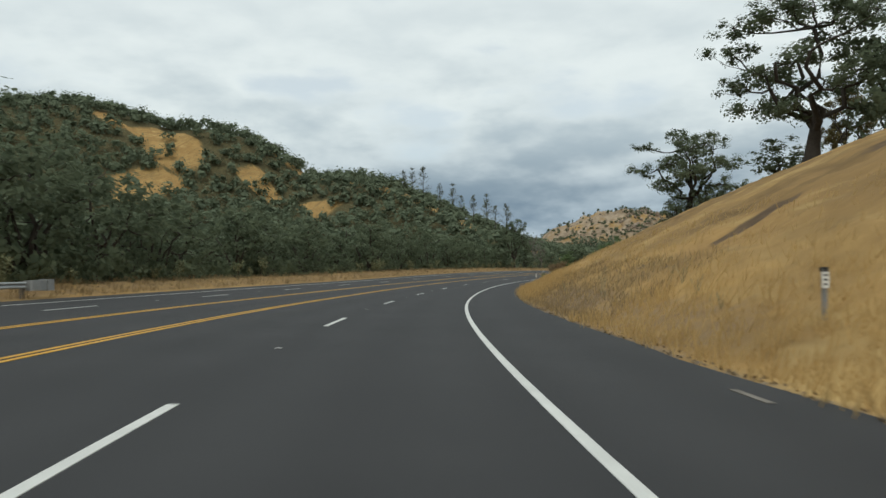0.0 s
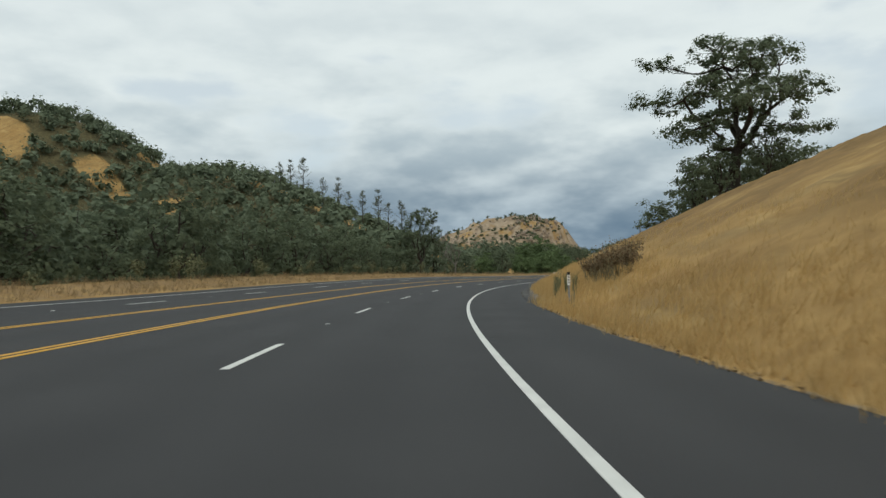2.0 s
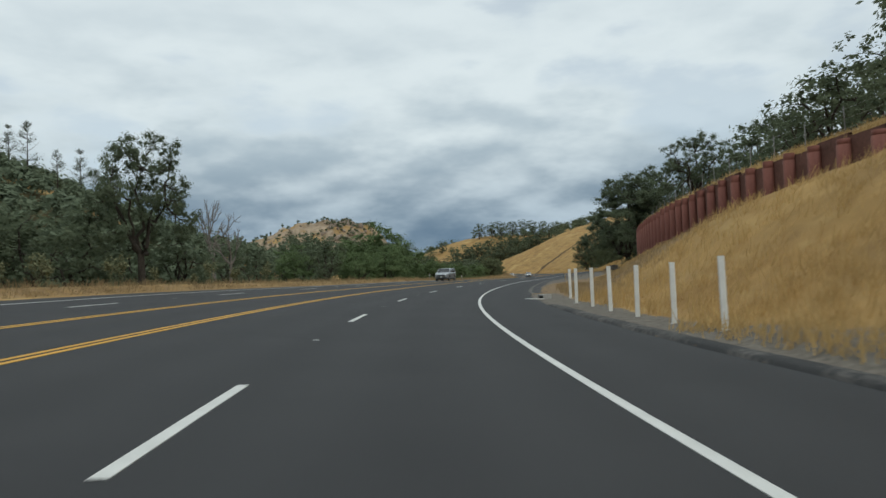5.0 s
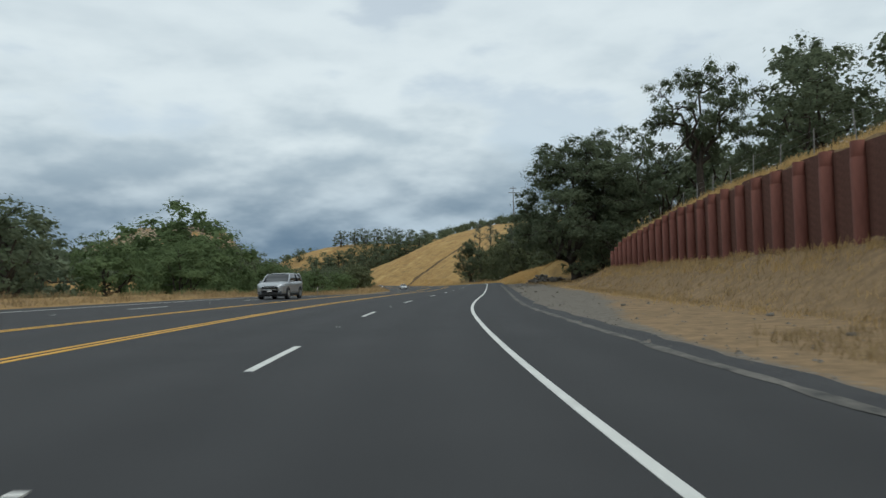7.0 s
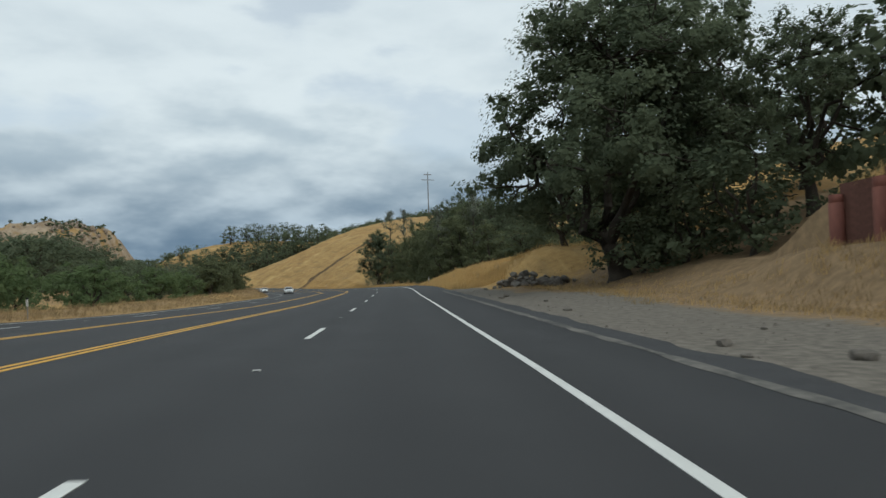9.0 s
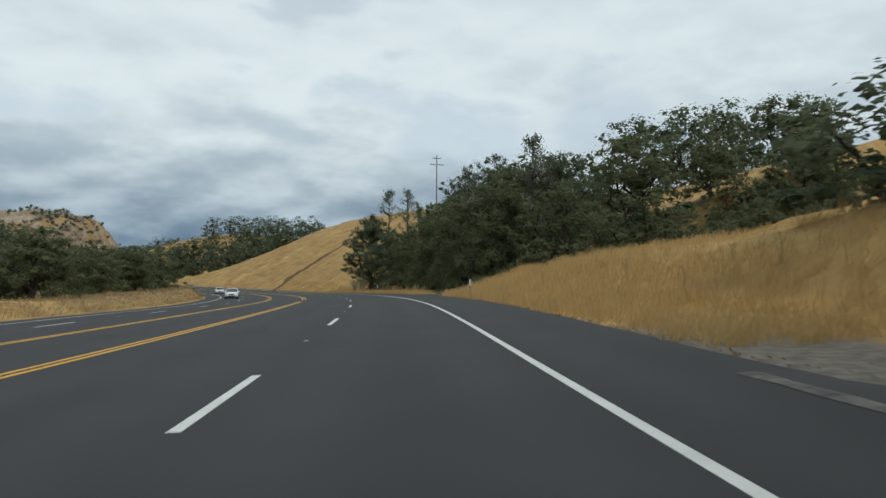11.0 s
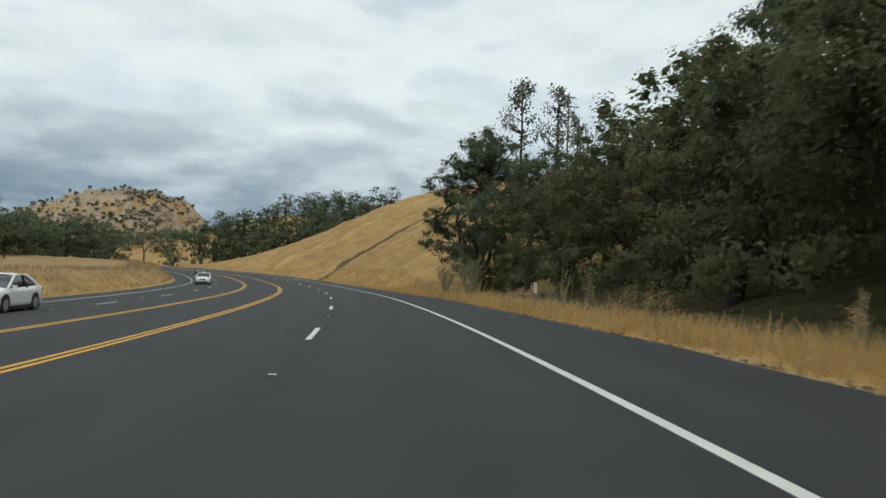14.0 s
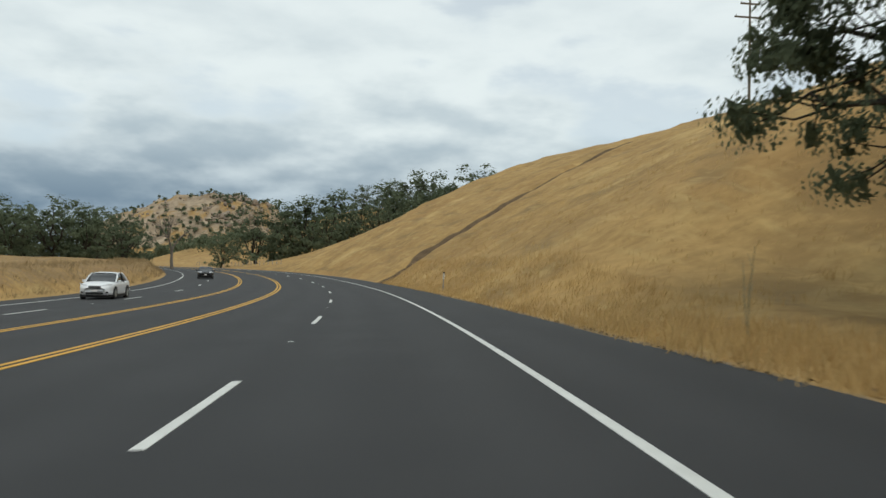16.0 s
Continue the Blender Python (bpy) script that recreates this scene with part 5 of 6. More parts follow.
def build_guardrail():
    rail = empty("guardrail", Matrix.Identity(4), "galvanised steel guardrail ending beside the far lane", "guardrail")
    ss = np.arange(-64, 35.1, 1.0)
    prof = [(0.0, 0.46), (0.07, 0.50), (0.07, 0.56), (0.0, 0.60), (0.0, 0.64), (0.07, 0.68), (0.07, 0.74), (0.0, 0.78)]
    v = np.concatenate([on_road(ss, -18.9 + a, b + 0.05) for a, b in prof] + [on_road(ss, -18.915 + a, b + 0.05) for a, b in prof])
    n, k = len(ss), len(prof)
    q = []
    for base in (0, k):
        i, j = np.meshgrid(np.arange(k - 1) + base, np.arange(n - 1), indexing="ij")
        q.append(np.stack([i * n + j, (i + 1) * n + j, (i + 1) * n + j + 1, i * n + j + 1], -1).reshape(-1, 4))
    child("beam", mesh_of("beam", v, np.concatenate(q), M_GALV, True), rail)
    post = Build().box(-0.08, 0.08, -0.09, 0.09, -0.8, 0.8).mesh("post", M_WOOD)
    for s in np.arange(-63, 36, 2.0):
        p = on_road(s, -19.05)
        child("post", post, rail).matrix_basis = pose(p[0], p[1], p[2], 0, 0, yaw_at(s))
    p = on_road(36.4, -18.85)
    end = Build().box(-0.28, 0.16, -1.3, 0.0, 0.42, 0.9, 0.06).box(-0.32, 0.2, 0.0, 0.55, 0.38, 0.94, 0.03)
    child("end_terminal", end.mesh("end_terminal", M_GALV), rail, "boxy steel end terminal").matrix_basis = pose(p[0], p[1], p[2], 0, 0, yaw_at(36))


build_guardrail()


def build_drain():
    p = on_road(170.3, 5.05)
    ob = empty("storm_drain", pose(p[0], p[1], p[2], 0, 0, yaw_at(169.4) + 26) @ Matrix.Diagonal((0.62, 0.66, 0.8, 1)), "concrete storm drain inlet with a side opening", "drain")
    child("lid", Build().box(-0.3, 0.42, -0.48, 0.48, 0.20, 0.29, 0.02).mesh("lid", M_CONC), ob)
    walls = Build().box(-0.3, 0.42, -0.48, -0.38, -0.3, 0.2).box(-0.3, 0.42, 0.38, 0.48, -0.3, 0.2).box(0.32, 0.42, -0.38, 0.38, -0.3, 0.2)
    child("box", walls.mesh("box", M_CONC), ob)
    # solid black block: the hollow's shade is put in as colour
    child("opening", Build().box(-0.2, 0.31, -0.37, 0.37, -0.25, 0.19).mesh("opening", M_BLACK), ob, "black block for the shade inside the inlet")
    for a, b, c, d in ((-1.5, -0.34, 0.46, 0.56), (-1.5, -0.34, -0.56, -0.46), (-1.5, -1.38, -0.46, 0.46)):
        child("paint_mark", Build().box(a, b, c, d, 0.0, 0.07).mesh("paint_mark", M_WHITE), ob, "white painted bracket on asphalt")


build_drain()


# ---- rocks ----
def rock_mesh(seed, name="rock"):
    bm = bmesh.new()
    bmesh.ops.create_icosphere(bm, subdivisions=2, radius=1.0)
    rng = np.random.RandomState(seed)
    planes = [(d / np.linalg.norm(d), rng.uniform(0.5, 0.9)) for d in rng.normal(0, 1, (12, 3))]
    for v in bm.verts:
        c = np.array(v.co)
        for d, r in planes:
            k = c @ d
            if k > r:
                c = c - d * (k - r)
        v.co = c * (1, 0.8, 0.62)
    me = bpy.data.meshes.new(name)
    bm.to_mesh(me)
    bm.free()
    me.materials.append(M_ROCK)
    return me


ROCKS = [rock_mesh(k) for k in range(4)]


def build_outcrop():
    """The weathered crags along the steep end and top of the far hill."""
    rng = np.random.RandomState(91)
    V, Q, n = [], [], 0
    for k in range(260):
        if k < 150:
            x, y = rng.uniform(-610, -528), rng.uniform(1265, 1420)
        else:
            x, y = rng.uniform(-760, -600), rng.uniform(1250, 1380)
        me = ROCKS[k % 4]
        c = np.array([v.co[:] for v in me.vertices])
        size = rng.uniform(2.0, 6.5) if k < 150 else rng.uniform(1.0, 3.2)
        a = rng.uniform(0, 6.28)
        c = np.stack([c[:, 0] * math.cos(a) - c[:, 1] * math.sin(a), c[:, 0] * math.sin(a) + c[:, 1] * math.cos(a), c[:, 2] * 1.5], 1) * size
        V.append(c + [x, y, height(x, y) + 0.2 * size])
        Q.append(np.array([p.vertices[:] for p in me.polygons]) + n)
        n += len(c)
    me = bpy.data.meshes.new("rock_outcrop")
    me.from_pydata(np.concatenate(V).tolist(), [], np.concatenate(Q).tolist())
    me.materials.append(M_CRAG)
    tagged(new("rock_outcrop", me), "weathered grey crags on a far hill", "rocks", kind="stuff")


build_outcrop()
rnd = random.Random(12)
PILE, PILE_END = Vector((8.2, 58.2)), Vector((12.0, 52.6))
for k in range(96):
    u, w = rnd.uniform(-1, 1), rnd.gauss(0, 0.42)
    if k > 84:
        u, w = rnd.uniform(-1.35, 1.35), rnd.uniform(-1.9, 1.2)
    way = (PILE_END - PILE) / 2
    x, y = (PILE + PILE_END) / 2 + way * u + Vector((-way.y, way.x)).normalized() * -w * 1.5
    heap = max(0, 1 - abs(u) ** 2.2) * max(0, 1 - abs(w))
    size = rnd.uniform(0.22, 0.52) * (0.6 if k > 84 else 1)
    up = heap * (1.25 * rnd.random() if k % 3 else 0.1)
    ob = new("boulder", ROCKS[k % 4])
    ob.matrix_basis = pose(x, y, height(x, y) + 0.2 * size + up, rnd.uniform(-40, 40), rnd.uniform(-40, 40), rnd.uniform(0, 360)) @ Matrix.Diagonal((size, size, size, 1))
    tagged(ob, "grey angular boulder in a roadside rock pile", "rock", "rock pile")
for s, l, size in ((249.6, 5.3, 0.17), (247.2, 6.1, 0.17), (248.0, 4.9, 0.09), (252, 7.2, 0.07), (243, 7.5, 0.1), (262, 5.6, 0.12), (231, 6.4, 0.09),
                   (226, 5.2, 0.07), (270, 6.5, 0.12), (215, 7.8, 0.10), (276, 5.4, 0.2), (278, 5.9, 0.17), (205, 9.5, 0.12), (199, 8.4, 0.1)):
    x, y = on_road(s, l)[:2]
    ob = new("stone", ROCKS[int(s) % 4])
    ob.matrix_basis = pose(x, y, height(x, y) + 0.3 * size, 0, 0, s * 37 % 360) @ Matrix.Diagonal((size * 1.5, size, size, 1))
    tagged(ob, "loose grey stone on the gravel turnout", "stone")


# ---- utility poles ----
def power_pole(x, y, top, arms, label, twin=False):
    z = height(x, y)
    h = top - z
    ob = empty("power_pole", pose(x, y, z, 0, 0, 18), label, "pole")
    for dx in ((-1.3, 1.3) if twin else (0,)):
        child("pole", Build().tube([(dx, 0, -1), (dx, 0, h * 0.5), (dx, 0, h)], [0.24, 0.2, 0.15], 8, False).mesh("pole", M_WOOD), ob)
    for up, half in arms:
        child("crossarm", Build().box(-half, half, -0.1, 0.1, h - up - 0.12, h - up + 0.12).mesh("crossarm", M_WOOD), ob)
        for dx in (-half * 0.9, 0, half * 0.9):
            child("insulator", Build().tube([(dx, 0, h - up + 0.12), (dx, 0, h - up + 0.42)], [0.07, 0.05], 6).mesh("insulator", M_GALV), ob)


power_pole(11.7, 310, 46.3, ((1.2, 1.6), (3.4, 2.6)), "tall wooden power pole with two crossarms on a hill")
power_pole(-135, 575, 42, ((0.8, 1.6),), "far wooden utility pole among oaks")
power_pole(-130, 579, 41, ((0.8, 1.6),), "far wooden utility pole among oaks")


# ---- cars on the far lanes ----
def loft(stations):
    """A closed skin over cross-sections: x, then half-widths and heights from sill to top."""
    v, n = [], None
    for x, prof in stations:
        ring = [(x, w, z) for w, z in prof] + [(x, -w, z) for w, z in reversed(prof)]
        n = len(ring)
        v += ring
    k = len(stations)
    i, j = np.meshgrid(np.arange(k - 1), np.arange(n), indexing="ij")
    q = np.stack([i * n + j, i * n + (j + 1) % n, (i + 1) * n + (j + 1) % n, (i + 1) * n + j], -1).reshape(-1, 4).tolist()
    m = n // 2
    for base in (0, (k - 1) * n):
        for a in range(m - 1):
            q.append((base + a, base + a + 1, base + n - 2 - a, base + n - 1 - a))
    return Build().add(v, q)


def build_car(name, s, l, paint, label, L=4.6, W=1.82, H=1.47, suv=False):
    """A car facing back along the road: shell, glass, roof, lights, grille, bumpers, arches, wheels, mirrors and handles."""
    p = on_road(s, l)
    ob = empty(name, pose(p[0], p[1], p[2], 0, 0, yaw_at(s) - 90 + 180), label, "car")
    hw, low = W / 2, 0.26 if suv else 0.17
    u = (-.50, -.495, -.48, -.45, -.40, -.33, -.26, -.21, -.10, .05, .20, .32, .41, .46, .485, .495)
    wide = (.60, .74, .85, .93, .975, 1, 1, 1, 1, 1, 1, .99, .965, .93, .87, .76)
    top = (.47, .525, .565, .59, .612, .632, .645, .652, .655, .66, .668, .675, .675, .665, .63, .54) if suv else \
        (.40, .455, .50, .535, .567, .595, .615, .628, .635, .645, .655, .668, .672, .66, .62, .50)
    drop = (.20, .13, .08, .05, .02, 0, 0, 0, 0, 0, 0, 0, .03, .07, .12, .20)
    st = []
    for x, w, t, d in zip(u, wide, top, drop):
        w, t, z = w * hw, t * H, low + d
        st.append((x * L, [(w * .86, z), (w * .97, z + .05), (w, z + (t - z) * .30), (w * .985, z + (t - z) * .55), (w, z + (t - z) * .72), (w * .975, t - .05), (w * .92, t), (w * .5, t + .035)]))
    child("body", loft(st).mesh("body", paint, True), ob)
    sill = [(x * L, [(w * hw * .90, low - .06), (w * hw * 1.005, low - .02), (w * hw * 1.008, low + .10)]) for x, w in ((-.47, .84), (-.40, .97), (-.2, 1), (.2, 1), (.4, .97), (.47, .86))]
    child("lower_trim", loft(sill).mesh("lower_trim", M_BLACK), ob, "black plastic lower trim")
    belt, zt = (.645 if suv else .625) * H, H - .02
    r0, r1, r2, r3 = (-.225, -.085, .39, .475) if suv else (-.235, -.06, .17, .365)
    c = [(r0, belt - .02, .90), (r0 + (r1 - r0) * .5, belt + (zt - belt) * .55, .85), (r1, zt - .05, .76), (r1 + .05, zt - .015, .74), ((r1 + r2) / 2, zt, .735), (r2, zt - .03, .73),
         (r2 + (r3 - r2) * .55, belt + (zt - belt) * (.62 if suv else .52), .79), (r3, belt + .01, .88)]
    cab = [(x * L, [(hw * .95, belt - .05), (hw * (.94 * .45 + w * .55), belt + (z - belt) * .5), (hw * (w + .02), z - .03), (hw * w * .9, z)]) for x, z, w in c]
    child("cabin_glass", loft(cab).mesh("cabin_glass", M_GLASS, True), ob, "dark tinted windows")
    roof = [(x * L, [(hw * w * 1.035, z - .055), (hw * w * 1.02, z - .01), (hw * w * .6, z + .022)]) for x, z, w in c[2:6]]
    child("roof", loft(roof).mesh("roof", paint, True), ob)
    for side in (-1, 1):
        def edge(i, out=1.02):
            return (c[i][0] * L, side * hw * c[i][2] * out, c[i][1])
        low_a, low_c = (c[0][0] * L - .06, side * hw * .93, belt - .03), (c[-1][0] * L - (.05 if suv else -.02), side * hw * (.88 if suv else .92), belt - .02)
        child("pillar", Build().tube([low_a, edge(1), edge(2)], [.05, .042, .04], 6).mesh("pillar", paint, True), ob)
        child("pillar", Build().tube([low_c, edge(-2), edge(-3)], [.065 if suv else .075, .06 if suv else .07, .045], 6).mesh("pillar", paint, True), ob)
        mid = ((c[3][0] + c[5][0]) / 2 * L + .08)
        child("pillar", Build().tube([(mid + .06, side * hw * .965, belt - .02), (mid, side * hw * .76, zt - .04)], [.035, .03], 6).mesh("pillar", M_BLACK), ob, "black door pillar")
        head = Build()
        head.add([(-.492 * L, side * hw * .44, .50 * H), (-.482 * L, side * hw * .66, .495 * H), (-.442 * L, side * hw * .91, .525 * H), (-.425 * L, side * hw * .955, .575 * H), (-.465 * L, side * hw * .76, .578 * H), (-.488 * L, side * hw * .44, .545 * H)],
                 [(0, 1, 4, 5), (1, 2, 3, 4)] if side > 0 else [(5, 4, 1, 0), (4, 3, 2, 1)])
        lamp = child("headlight", head.mesh("headlight", M_LAMP), ob, "clear headlight")
        lamp.location = (-.014, side * .012, .004)
        child("fog_light", Build().box(-.497 * L, -.46 * L, *sorted((side * hw * .60, side * hw * .80)), low + .17, low + .26, .015).mesh("fog_light", M_BLACK), ob, "dark lower air intake")
        child("mirror", Build().box(-.205 * L, -.165 * L, *sorted((side * hw * 1.0, side * hw * 1.17)), belt - .01, belt + .12, .035).mesh("mirror", paint), ob)
        child("tail_light", Build().box(.45 * L, .489 * L, *sorted((side * hw * .62, side * hw * .90)), .52 * H, .61 * H, .03).mesh("tail_light", M_RED), ob, "red tail light")
        for x in (-.02, .17):
            child("door_handle", Build().box(x * L, x * L + .17, *sorted((side * hw * .99, side * hw * 1.015)), belt - .13, belt - .10, .005).mesh("door_handle", paint), ob)
    child("grille", Build().box(-.507 * L, -.47 * L, -hw * .36, hw * .36, .415 * H, .50 * H, .03).mesh("grille", M_BLACK), ob, "black front grille")
    child("grille_bar", Build().box(-.511 * L, -.48 * L, -hw * .34, hw * .34, .452 * H, .466 * H, .01).mesh("grille_bar", M_GALV), ob, "bright bar across the grille")
    child("intake", Build().box(-.503 * L, -.46 * L, -hw * .52, hw * .52, low + .10, low + .22, .03).mesh("intake", M_BLACK), ob, "black lower intake")
    child("number_plate", Build().box(-.514 * L, -.505 * L, -.15, .15, low + .25, low + .34).mesh("number_plate", M_POST), ob, "plain pale plate")
    R = .37 if suv else .32
    tyre = Build().tube([(0, -.11, 0), (0, -.1, 0), (0, .1, 0), (0, .11, 0)], [R * .86, R, R, R * .86], 20, False).mesh("tyre", M_TYRE, True)
    rim = Build().tube([(0, -.115, 0), (0, -.112, 0), (0, .112, 0), (0, .115, 0)], [.02, R * .66, R * .66, .02], 14, False).mesh("rim", M_GALV)
    well = Build().tube([(0, -.02, 0), (0, -.019, 0), (0, .019, 0), (0, .02, 0)], [.02, R * 1.17, R * 1.17, .02], 20, False).mesh("wheel_arch", M_BLACK)
    for x in (-.30 * L, .285 * L):
        for side in (-1, 1):
            child("wheel_arch", well, ob, "dark wheel arch").matrix_basis = pose(x, side * (hw - .012), R + .03)
            w = child("wheel", None, ob)
            w.matrix_basis = pose(x, side * (hw - .085), R)
            child("tyre", tyre, w)
            child("rim", rim, w, "alloy wheel rim")
    return ob


build_car("suv", 235.5, -11.8, M_SILVER, "silver-grey sport utility car on the far lanes", 4.9, 1.94, 1.76, True)
build_car("sedan", 400.0, -14.3, M_CARWHITE, "white saloon car on the outer far lane", 4.5, 1.78, 1.46)
build_car("hatchback", 467.0, -14.2, M_CARWHITE, "white hatchback car on the outer far lane", 4.0, 1.7, 1.45)
build_car("sedan", 522.0, -13.2, M_CARDARK, "dark saloon car on the outer far lane", 4.6, 1.85, 1.45)


# ---- weeds and dry stalks ----
def stalk_plant(name, label, x, y, h, n, spread, mat, leaf_mat=None, seed=0, r=0.012, leaf=0.075):
    rng = np.random.RandomState(seed + int(abs(x * 13 + y * 7)))
    ob = empty(name, pose(x, y, height(x, y) - 0.05), label, "weed")
    b = Build()
    tips = []
    for k in range(n):
        a, lean = rng.uniform(0, 6.28), rng.uniform(0.05, 0.42) * spread
        hh = h * rng.uniform(0.6, 1.05)
        tip = np.array([math.cos(a) * lean * hh, math.sin(a) * lean * hh, hh])
        start = rng.normal(0, 0.06 * spread, 3) * [1, 1, 0]
        mid = tip * 0.5 + start + rng.normal(0, 0.03 * hh, 3)
        b.tube([start, mid, tip], [r, r * 0.8, r * 0.4], 4, False)
        tips += [tip, mid + (tip - mid) * 0.6]
        for _ in range(2):
            e = mid + (tip - mid) * rng.uniform(0.1, 0.8)
            t2 = e + np.array([rng.normal(0, .12), rng.normal(0, .12), rng.uniform(.1, .3)]) * h * 0.5
            b.tube([e, t2], [r * 0.6, r * 0.3], 4, False)
            tips.append(t2)
    child("stem", b.mesh("stem", mat), ob)
    if leaf_mat:
        t = np.repeat(np.array(tips), 6, 0) + rng.normal(0, 0.06 * h ** 0.5, (len(tips) * 6, 3))
        v, q = leaf_quads(rng, t, rng.normal(0, 1, t.shape), leaf)
        child("foliage", mesh_of("foliage", v, q, leaf_mat), ob)


STALKS = ((396.8, 6.3, 1.2, 5, .8, None), (399, 7.0, 1.1, 5, 1.0, None), (411, 6.3, 1.2, 10, .6, None),
          (404, 6.8, 0.9, 6, .9, None), (418, 6.3, 1.0, 8, .8, None), (83.6, 7.0, 1.0, 34, 1.7, M_TWIG), (84.8, 7.3, 1.0, 32, 1.7, M_TWIG), (86.0, 7.1, 0.9, 30, 1.7, M_TWIG), (82.9, 8.1, 1.2, 32, 1.6, M_TWIG), (82.2, 7.2, 1.2, 34, 1.5, M_TWIG), (81.2, 7.4, 1.25, 34, 1.6, M_TWIG), (80.4, 7.7, 1.0, 30, 1.5, M_TWIG), (82.0, 7.9, 0.9, 26, 1.4, M_TWIG),
          (79.0, 5.4, 0.8, 5, .4, None), (93.5, 6.4, 1.2, 2, .6, None), (174.2, 6.7, 1.9, 6, .5, None), (171.4, 7.6, 1.9, 4, .5, None), (435.6, 6.2, 1.7, 3, .2, None),
          (376, 7.0, 1.2, 9, .6, None), (371, 7.2, 1.3, 9, .6, None), (380.5, 6.8, 1.1, 8, .6, None))
for k, (s, l, h, n, sp, leaf) in enumerate(STALKS):
    stalk_plant("dry_weed", "tall dry weed stalks at the grassy verge" if leaf is None else "tall leafy weed stalks at the grassy verge",
                *on_road(s, l)[:2], h, n, sp, M_STRAW if 170 < s < 180 else M_STALK, leaf, k)
for s, l, h, n in ((412.2, 6.0, 2.5, 48), (422.3, 6.3, 2.5, 44), (418.6, 6.6, 1.5, 10), (393.9, 5.9, 1.8, 9), (392.8, 6.4, 1.9, 8)):
    stalk_plant("tall_shrub", "tall pale many-stemmed shrub with green tips", *on_road(s, l)[:2], h, n, 1.2 if n > 30 else 0.62, M_STALK, M_WEED if n > 30 or s < 393 else None, int(s), 0.013 if n > 30 else 0.009)
for s, l in ((86.2, 5.6), (83.4, 6.1), (84.3, 5.9), (85.4, 6.0), (87.4, 5.8), (88.4, 6.0)):
    stalk_plant("green_weed", "upright grey-green weed at the grassy verge", *on_road(s, l)[:2], 1.0, 18, 0.45, M_WEED, None, int(s), 0.011)
heads = random.Random(31)
for k in range(38):
    stalk_plant("seed_grass", "tall dry grass stalks with pale seed heads", *on_road(heads.uniform(366, 430), heads.uniform(5.6, 7.4))[:2], heads.uniform(0.75, 1.15), 5, 0.5, M_STALK,
                M_STRAW, 60 + k, 0.006, 0.032)
for k in range(14):
    stalk_plant("seed_grass", "tall dry grass stalks with pale seed heads", *on_road(heads.uniform(305, 343), heads.uniform(6.0, 11.0))[:2], heads.uniform(0.7, 1.0), 5, 0.5, M_STALK,
                M_STRAW, 100 + k, 0.006, 0.032)
for k in range(9):
    stalk_plant("dry_weed", "thin dry weed on a dirt bench", *on_road(15 + 2.6 * k, 6.3 + 0.5 * (k % 4))[:2], 0.4 + 0.1 * (k % 3), 6, 1.2, M_STALK, None, 40 + k, 0.007)
rnd = random.Random(77)
for k in range(46):
    s = rnd.uniform(20, 205)
    x, y = on_road(s, -21.8 + rnd.uniform(-0.8, 0.9))[:2]
    stalk_plant("roadside_shrub", "pale grey-green shrub before the dark wood", x, y, rnd.uniform(0.9, 2.1), 11, 0.9, M_WEED, M_WEED, k, 0.008, 0.15)


def build_clods():
    """Small stones and clods on the bare bench of the first slope."""
    rng = np.random.RandomState(61)
    V, Q, n = [], [], 0
    for k in range(260):
        p = on_road(rng.uniform(24, 41), rng.uniform(4.9, 8.4) if k % 3 else rng.uniform(4.75, 5.4))
        size = rng.uniform(0.02, 0.075)
        c = np.array([(1, 0, 0), (0, 1, 0), (-1, 0, 0), (0, -1, 0), (0.3, 0.2, 0.8), (-0.3, -0.1, 0.7)]) * rng.uniform(0.6, 1.3, (6, 1)) * size * [1.3, 1, 0.8]
        a = rng.uniform(0, 6.28)
        c = np.stack([c[:, 0] * math.cos(a) - c[:, 1] * math.sin(a), c[:, 0] * math.sin(a) + c[:, 1] * math.cos(a), c[:, 2]], 1)
        V.append(c + [p[0], p[1], height(p[0], p[1]) - 0.005])
        Q += [[n + i for i in f] for f in ((0, 1, 4), (1, 2, 5), (1, 5, 4), (2, 3, 5), (3, 0, 4), (3, 4, 5))]
        n += 6
    me = bpy.data.meshes.new("dirt_clods")
    me.from_pydata(np.concatenate(V).tolist(), [], Q)
    me.materials.append(M_CLOD)
    tagged(new("dirt_clods", me), "small brown clods and stones on bare dirt", "stones", kind="stuff")


build_clods()


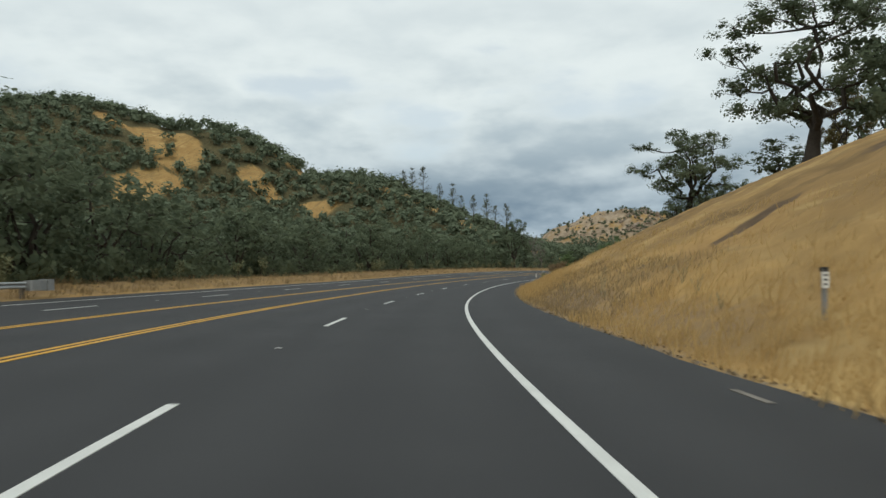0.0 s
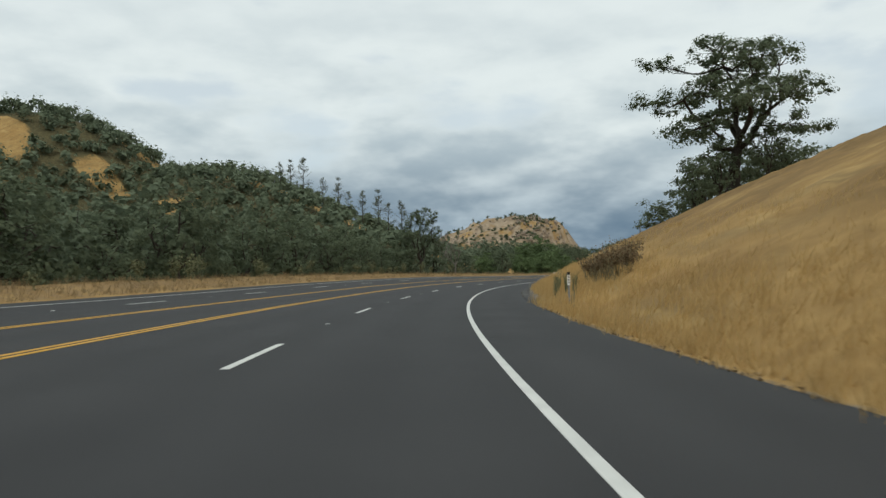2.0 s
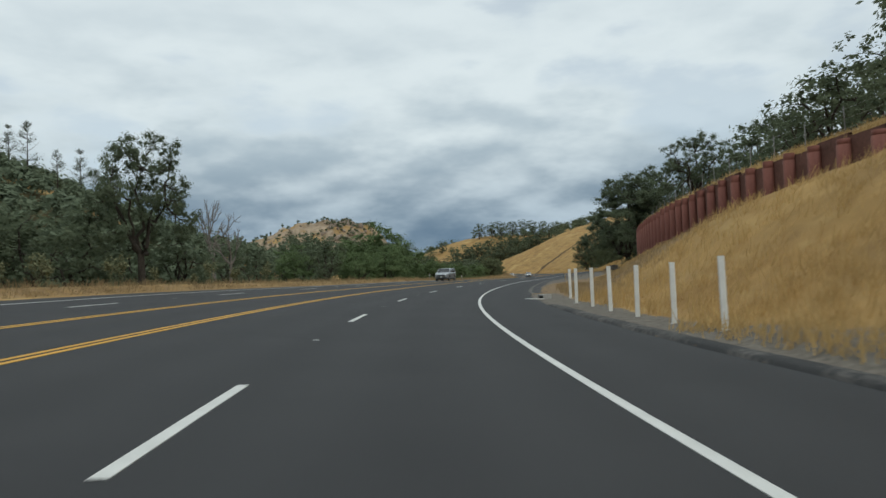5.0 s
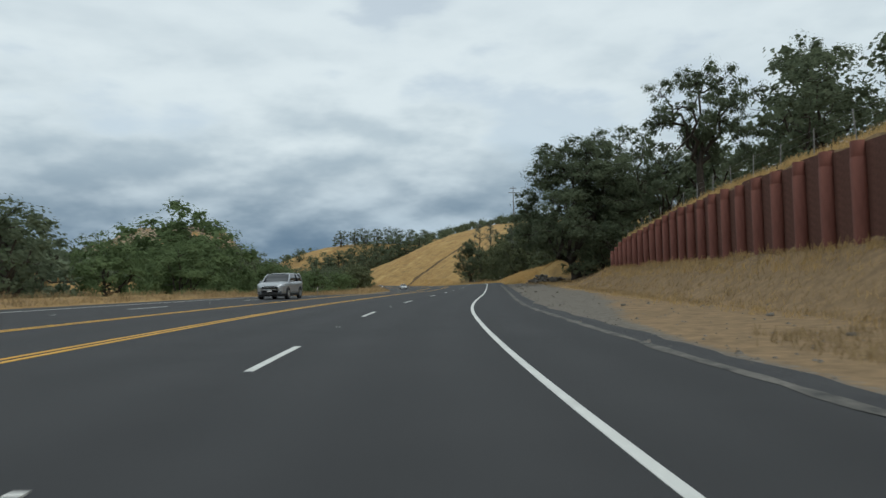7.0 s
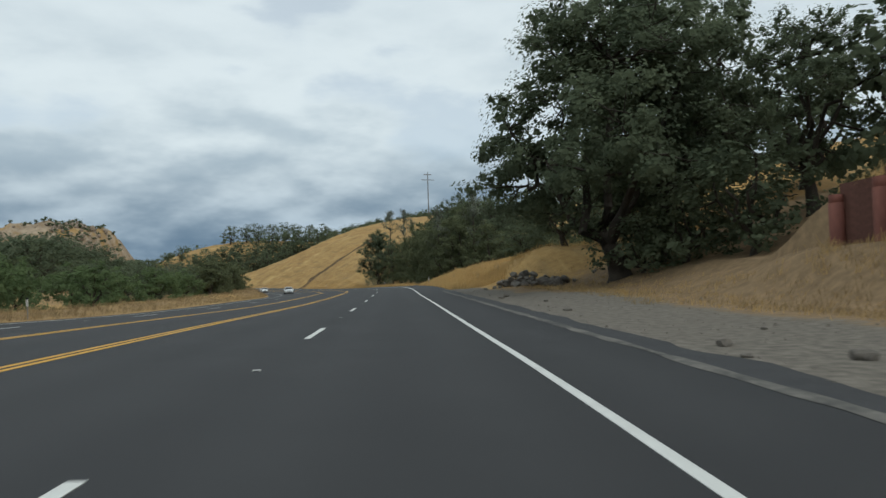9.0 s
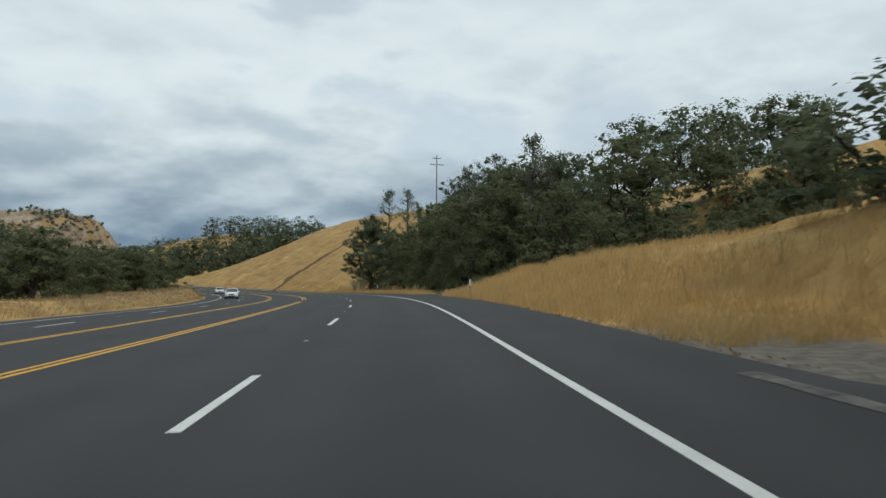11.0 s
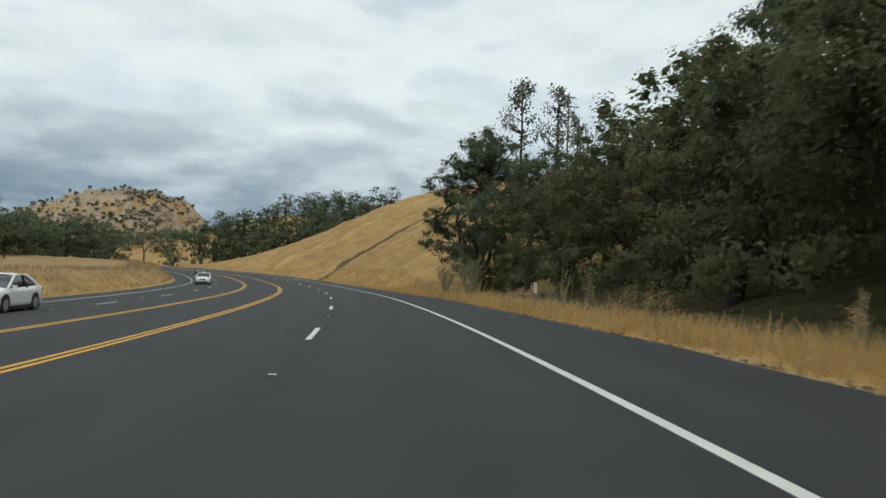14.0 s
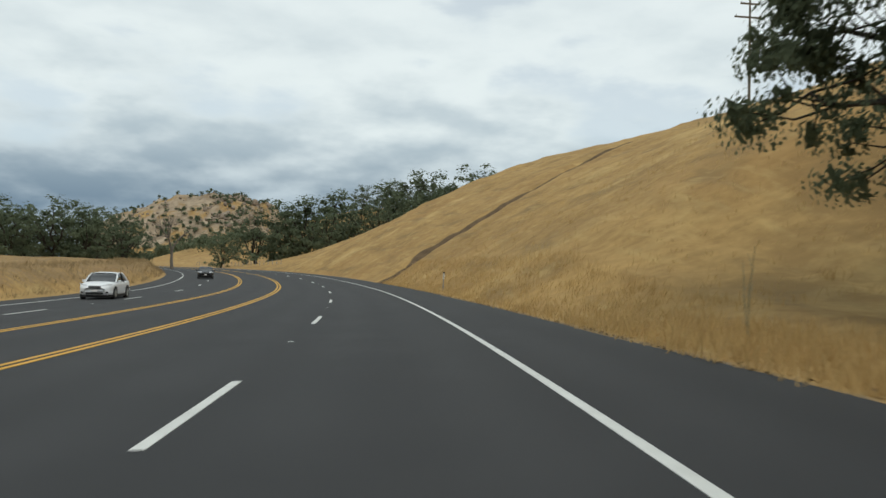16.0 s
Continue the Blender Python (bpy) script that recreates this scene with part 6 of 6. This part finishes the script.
def build_pebbles():
    """Loose pebbles of the turnout, thicker towards the paving."""
    rng = np.random.RandomState(67)
    n = 1500
    p = on_road(rng.uniform(168, 300, n), 4.6 + 6.5 * rng.uniform(0, 1, n) ** 1.6)
    z = np.maximum(land(p[:, 0], p[:, 1])[0], p[:, 2] * 0 - 9) + 0.012
    size = rng.uniform(0.012, 0.045, n) * (1 + 1.2 * (rng.uniform(0, 1, n) > 0.95))
    shape = np.array([(1, 0, 0), (0, 1, 0), (-1, 0, 0), (0, -1, 0), (0.3, 0.2, 0.7), (0.2, -0.3, 0.65), (-0.4, -0.2, 0.7), (-0.2, 0.3, 0.6)])
    v = np.stack([p[:, 0], p[:, 1], z - 0.01], 1)[:, None] + shape[None] * size[:, None, None] * rng.uniform(0.7, 1.3, (n, 8, 1))
    f = np.array([(0, 1, 7, 4), (1, 2, 6, 7), (2, 3, 5, 6), (3, 0, 4, 5), (4, 7, 6, 5)])
    q = (f[None] + 8 * np.arange(n)[:, None, None]).reshape(-1, 4)
    tagged(new("pebbles", mesh_of("pebbles", v.reshape(-1, 3), q, M_DUST)), "loose pale pebbles on the gravel turnout", "stones", kind="stuff")


build_pebbles()


def verge_litter(areas, seed):
    """Dead leaves and bits of straw along the paving's edge."""
    rng = np.random.RandomState(seed)
    S = np.concatenate([rng.uniform(a, b, int((b - a) * d)) for a, b, d in areas])
    p = on_road(S, 4.66 + np.abs(rng.normal(0, 0.16, len(S))) - 0.10)
    z = np.maximum(land(p[:, 0], p[:, 1])[0], p[:, 2]) + 0.012
    v, q = leaf_quads(rng, np.stack([p[:, 0], p[:, 1], z], 1), np.repeat([[0, 0, 1.0]], len(S), 0), 0.07, 0.5)
    tagged(new("verge_litter", mesh_of("verge_litter", v, q, M_TWIG)), "dead leaves and straw along the road's edge", "litter", kind="stuff")


verge_litter(((-2, 88, 14), (88, 150, 4), (300, 344, 14), (364, 500, 12)), 17)


def fallen_branch(s, l, long, turn, lift):
    """A bare grey branch with a few twigs, one end on the ground."""
    x, y = on_road(s, l)[:2]
    rng = np.random.RandomState(int(s * 10))
    ob = empty("fallen_branch", pose(x, y, height(x, y) + 0.02, 0, 0, turn), "bare grey fallen branch lying in dry grass", "branch")
    tip = np.array([long * math.cos(lift), 0, long * math.sin(lift)])
    line = wriggle(rng, np.zeros(3), tip, 0.06, 6)
    child("stem", Build().tube(line, np.linspace(0.022, 0.008, 6), 5, False).mesh("stem", M_BARE, True), ob)
    for k in (2, 3, 4):
        end = line[k] + np.array([0.15, rng.uniform(-0.3, 0.3), rng.uniform(0.1, 0.35)]) * long * 0.5
        child("twig", Build().tube([line[k], end], [0.01, 0.004], 4, False).mesh("twig", M_BARE), ob)


for s, l, long, turn, lift in ((398.9, 5.6, 1.5, 150, 0.5), (400.6, 5.5, 1.3, 60, 0.7), (401.8, 5.9, 1.1, 110, 0.8), (403.0, 5.6, 1.6, 20, 0.45), (394.6, 5.9, 1.4, 170, 0.55)):
    fallen_branch(s, l, long, turn, lift)


# ---- grass that nobody could count ----
def grass(name, label, areas, seed, mat):
    rng = np.random.RandomState(seed)
    S, Lq, Hs = [], [], []
    for s0, s1, l0, l1, density, h in areas:
        n = int(abs((s1 - s0) * (l1 - l0)) * density)
        u = rng.uniform(0, 1, n) ** 1.35
        S.append(rng.uniform(s0, s1, n))
        Lq.append(l0 + (l1 - l0) * u)
        Hs.append(np.full(n, h) * rng.uniform(0.55, 1.2, n))
    S, Lq, Hs = (np.concatenate(a) for a in (S, Lq, Hs))
    p = on_road(S, Lq)
    keep = (wave(p[:, 0], p[:, 1], 3.0, 61) + 0.6 * wave(p[:, 0], p[:, 1], 9.0, 62) > -0.75) & (scar(p[:, 0], p[:, 1]) < 0.06)
    p, Hs = p[keep], Hs[keep]
    z = land(p[:, 0], p[:, 1])[0]
    blades = 5
    n = len(p)
    base = np.stack([p[:, 0], p[:, 1], z - 0.04], 1)[:, None] + rng.normal(0, 0.15, (n, blades, 3)) * [1, 1, 0]
    a = rng.uniform(0, 6.28, (n, blades))
    lean = rng.uniform(0.1, 0.6, (n, blades)) * Hs[:, None]
    wind = np.array([0.16, 0.05, 0])
    top = base + np.stack([np.cos(a) * lean, np.sin(a) * lean, Hs[:, None] * rng.uniform(0.6, 1.0, (n, blades))], -1) + wind * Hs[:, None, None]
    b = rng.uniform(0, 6.28, (n, blades))
    side = np.stack([np.cos(b), np.sin(b), 0 * b], -1) * (0.009 + 0.008 * Hs[:, None, None])
    v = np.stack([base - side, base + side, top + side * 0.35, top - side * 0.35], 2).reshape(-1, 3)
    q = np.arange(len(v)).reshape(-1, 4)
    return tagged(new(name, mesh_of(name, v, q, mat)), label, "grass", kind="stuff")


grass("dry_grass", "tall dry golden grass along the verge",
      ((-2, 22, 4.75, 8.0, 15, 0.40), (22, 41, 4.8, 9.0, 4, 0.22), (41, 88, 4.75, 8.0, 17, 0.44), (88, 148, 5.5, 9.0, 15, 0.46), (-2, 148, 8, 13, 3.0, 0.32), (146, 167, 6.4, 13, 9, 0.48), (167, 184, 6.8, 13, 2.6, 0.28), (184, 262, 9.5, 15, 2.6, 0.24), (182, 262, 12.8, 14.7, 7, 0.38), (302, 346, 4.8, 10, 16, 0.55),
       (302, 345, 9, 20, 4.5, 0.5), (364, 440, 4.75, 7.3, 17, 0.5), (440, 500, 4.8, 9, 11, 0.36), (440, 500, 8, 26, 1.6, 0.3), (262, 302, 9, 14, 3, 0.26)), 3, M_STRAW)
grass("dry_grass", "pale dry grass strip before the trees",
      ((-20, 330, -19.1, -23.0, 5, 0.5), (330, 480, -19.0, -24, 4, 0.4), (480, 600, -19, -26, 2, 0.6)), 4, M_DULL)
grass("short_grass", "short dull dry grass on brown banks",
      ((20, 46, 4.9, 9, 12, 0.30), (164, 200, 6.6, 14.6, 11, 0.26), (200, 262, 10.2, 14.6, 11, 0.24), (262, 300, 8.5, 13, 6, 0.22)), 5, M_DULL)
grass("wall_top_grass", "dry grass hanging over a wall's top",
      ((150, 262, 15.15, 16.4, 16, 0.5), (150, 262, 16, 20, 3, 0.45)), 6, M_STRAW)
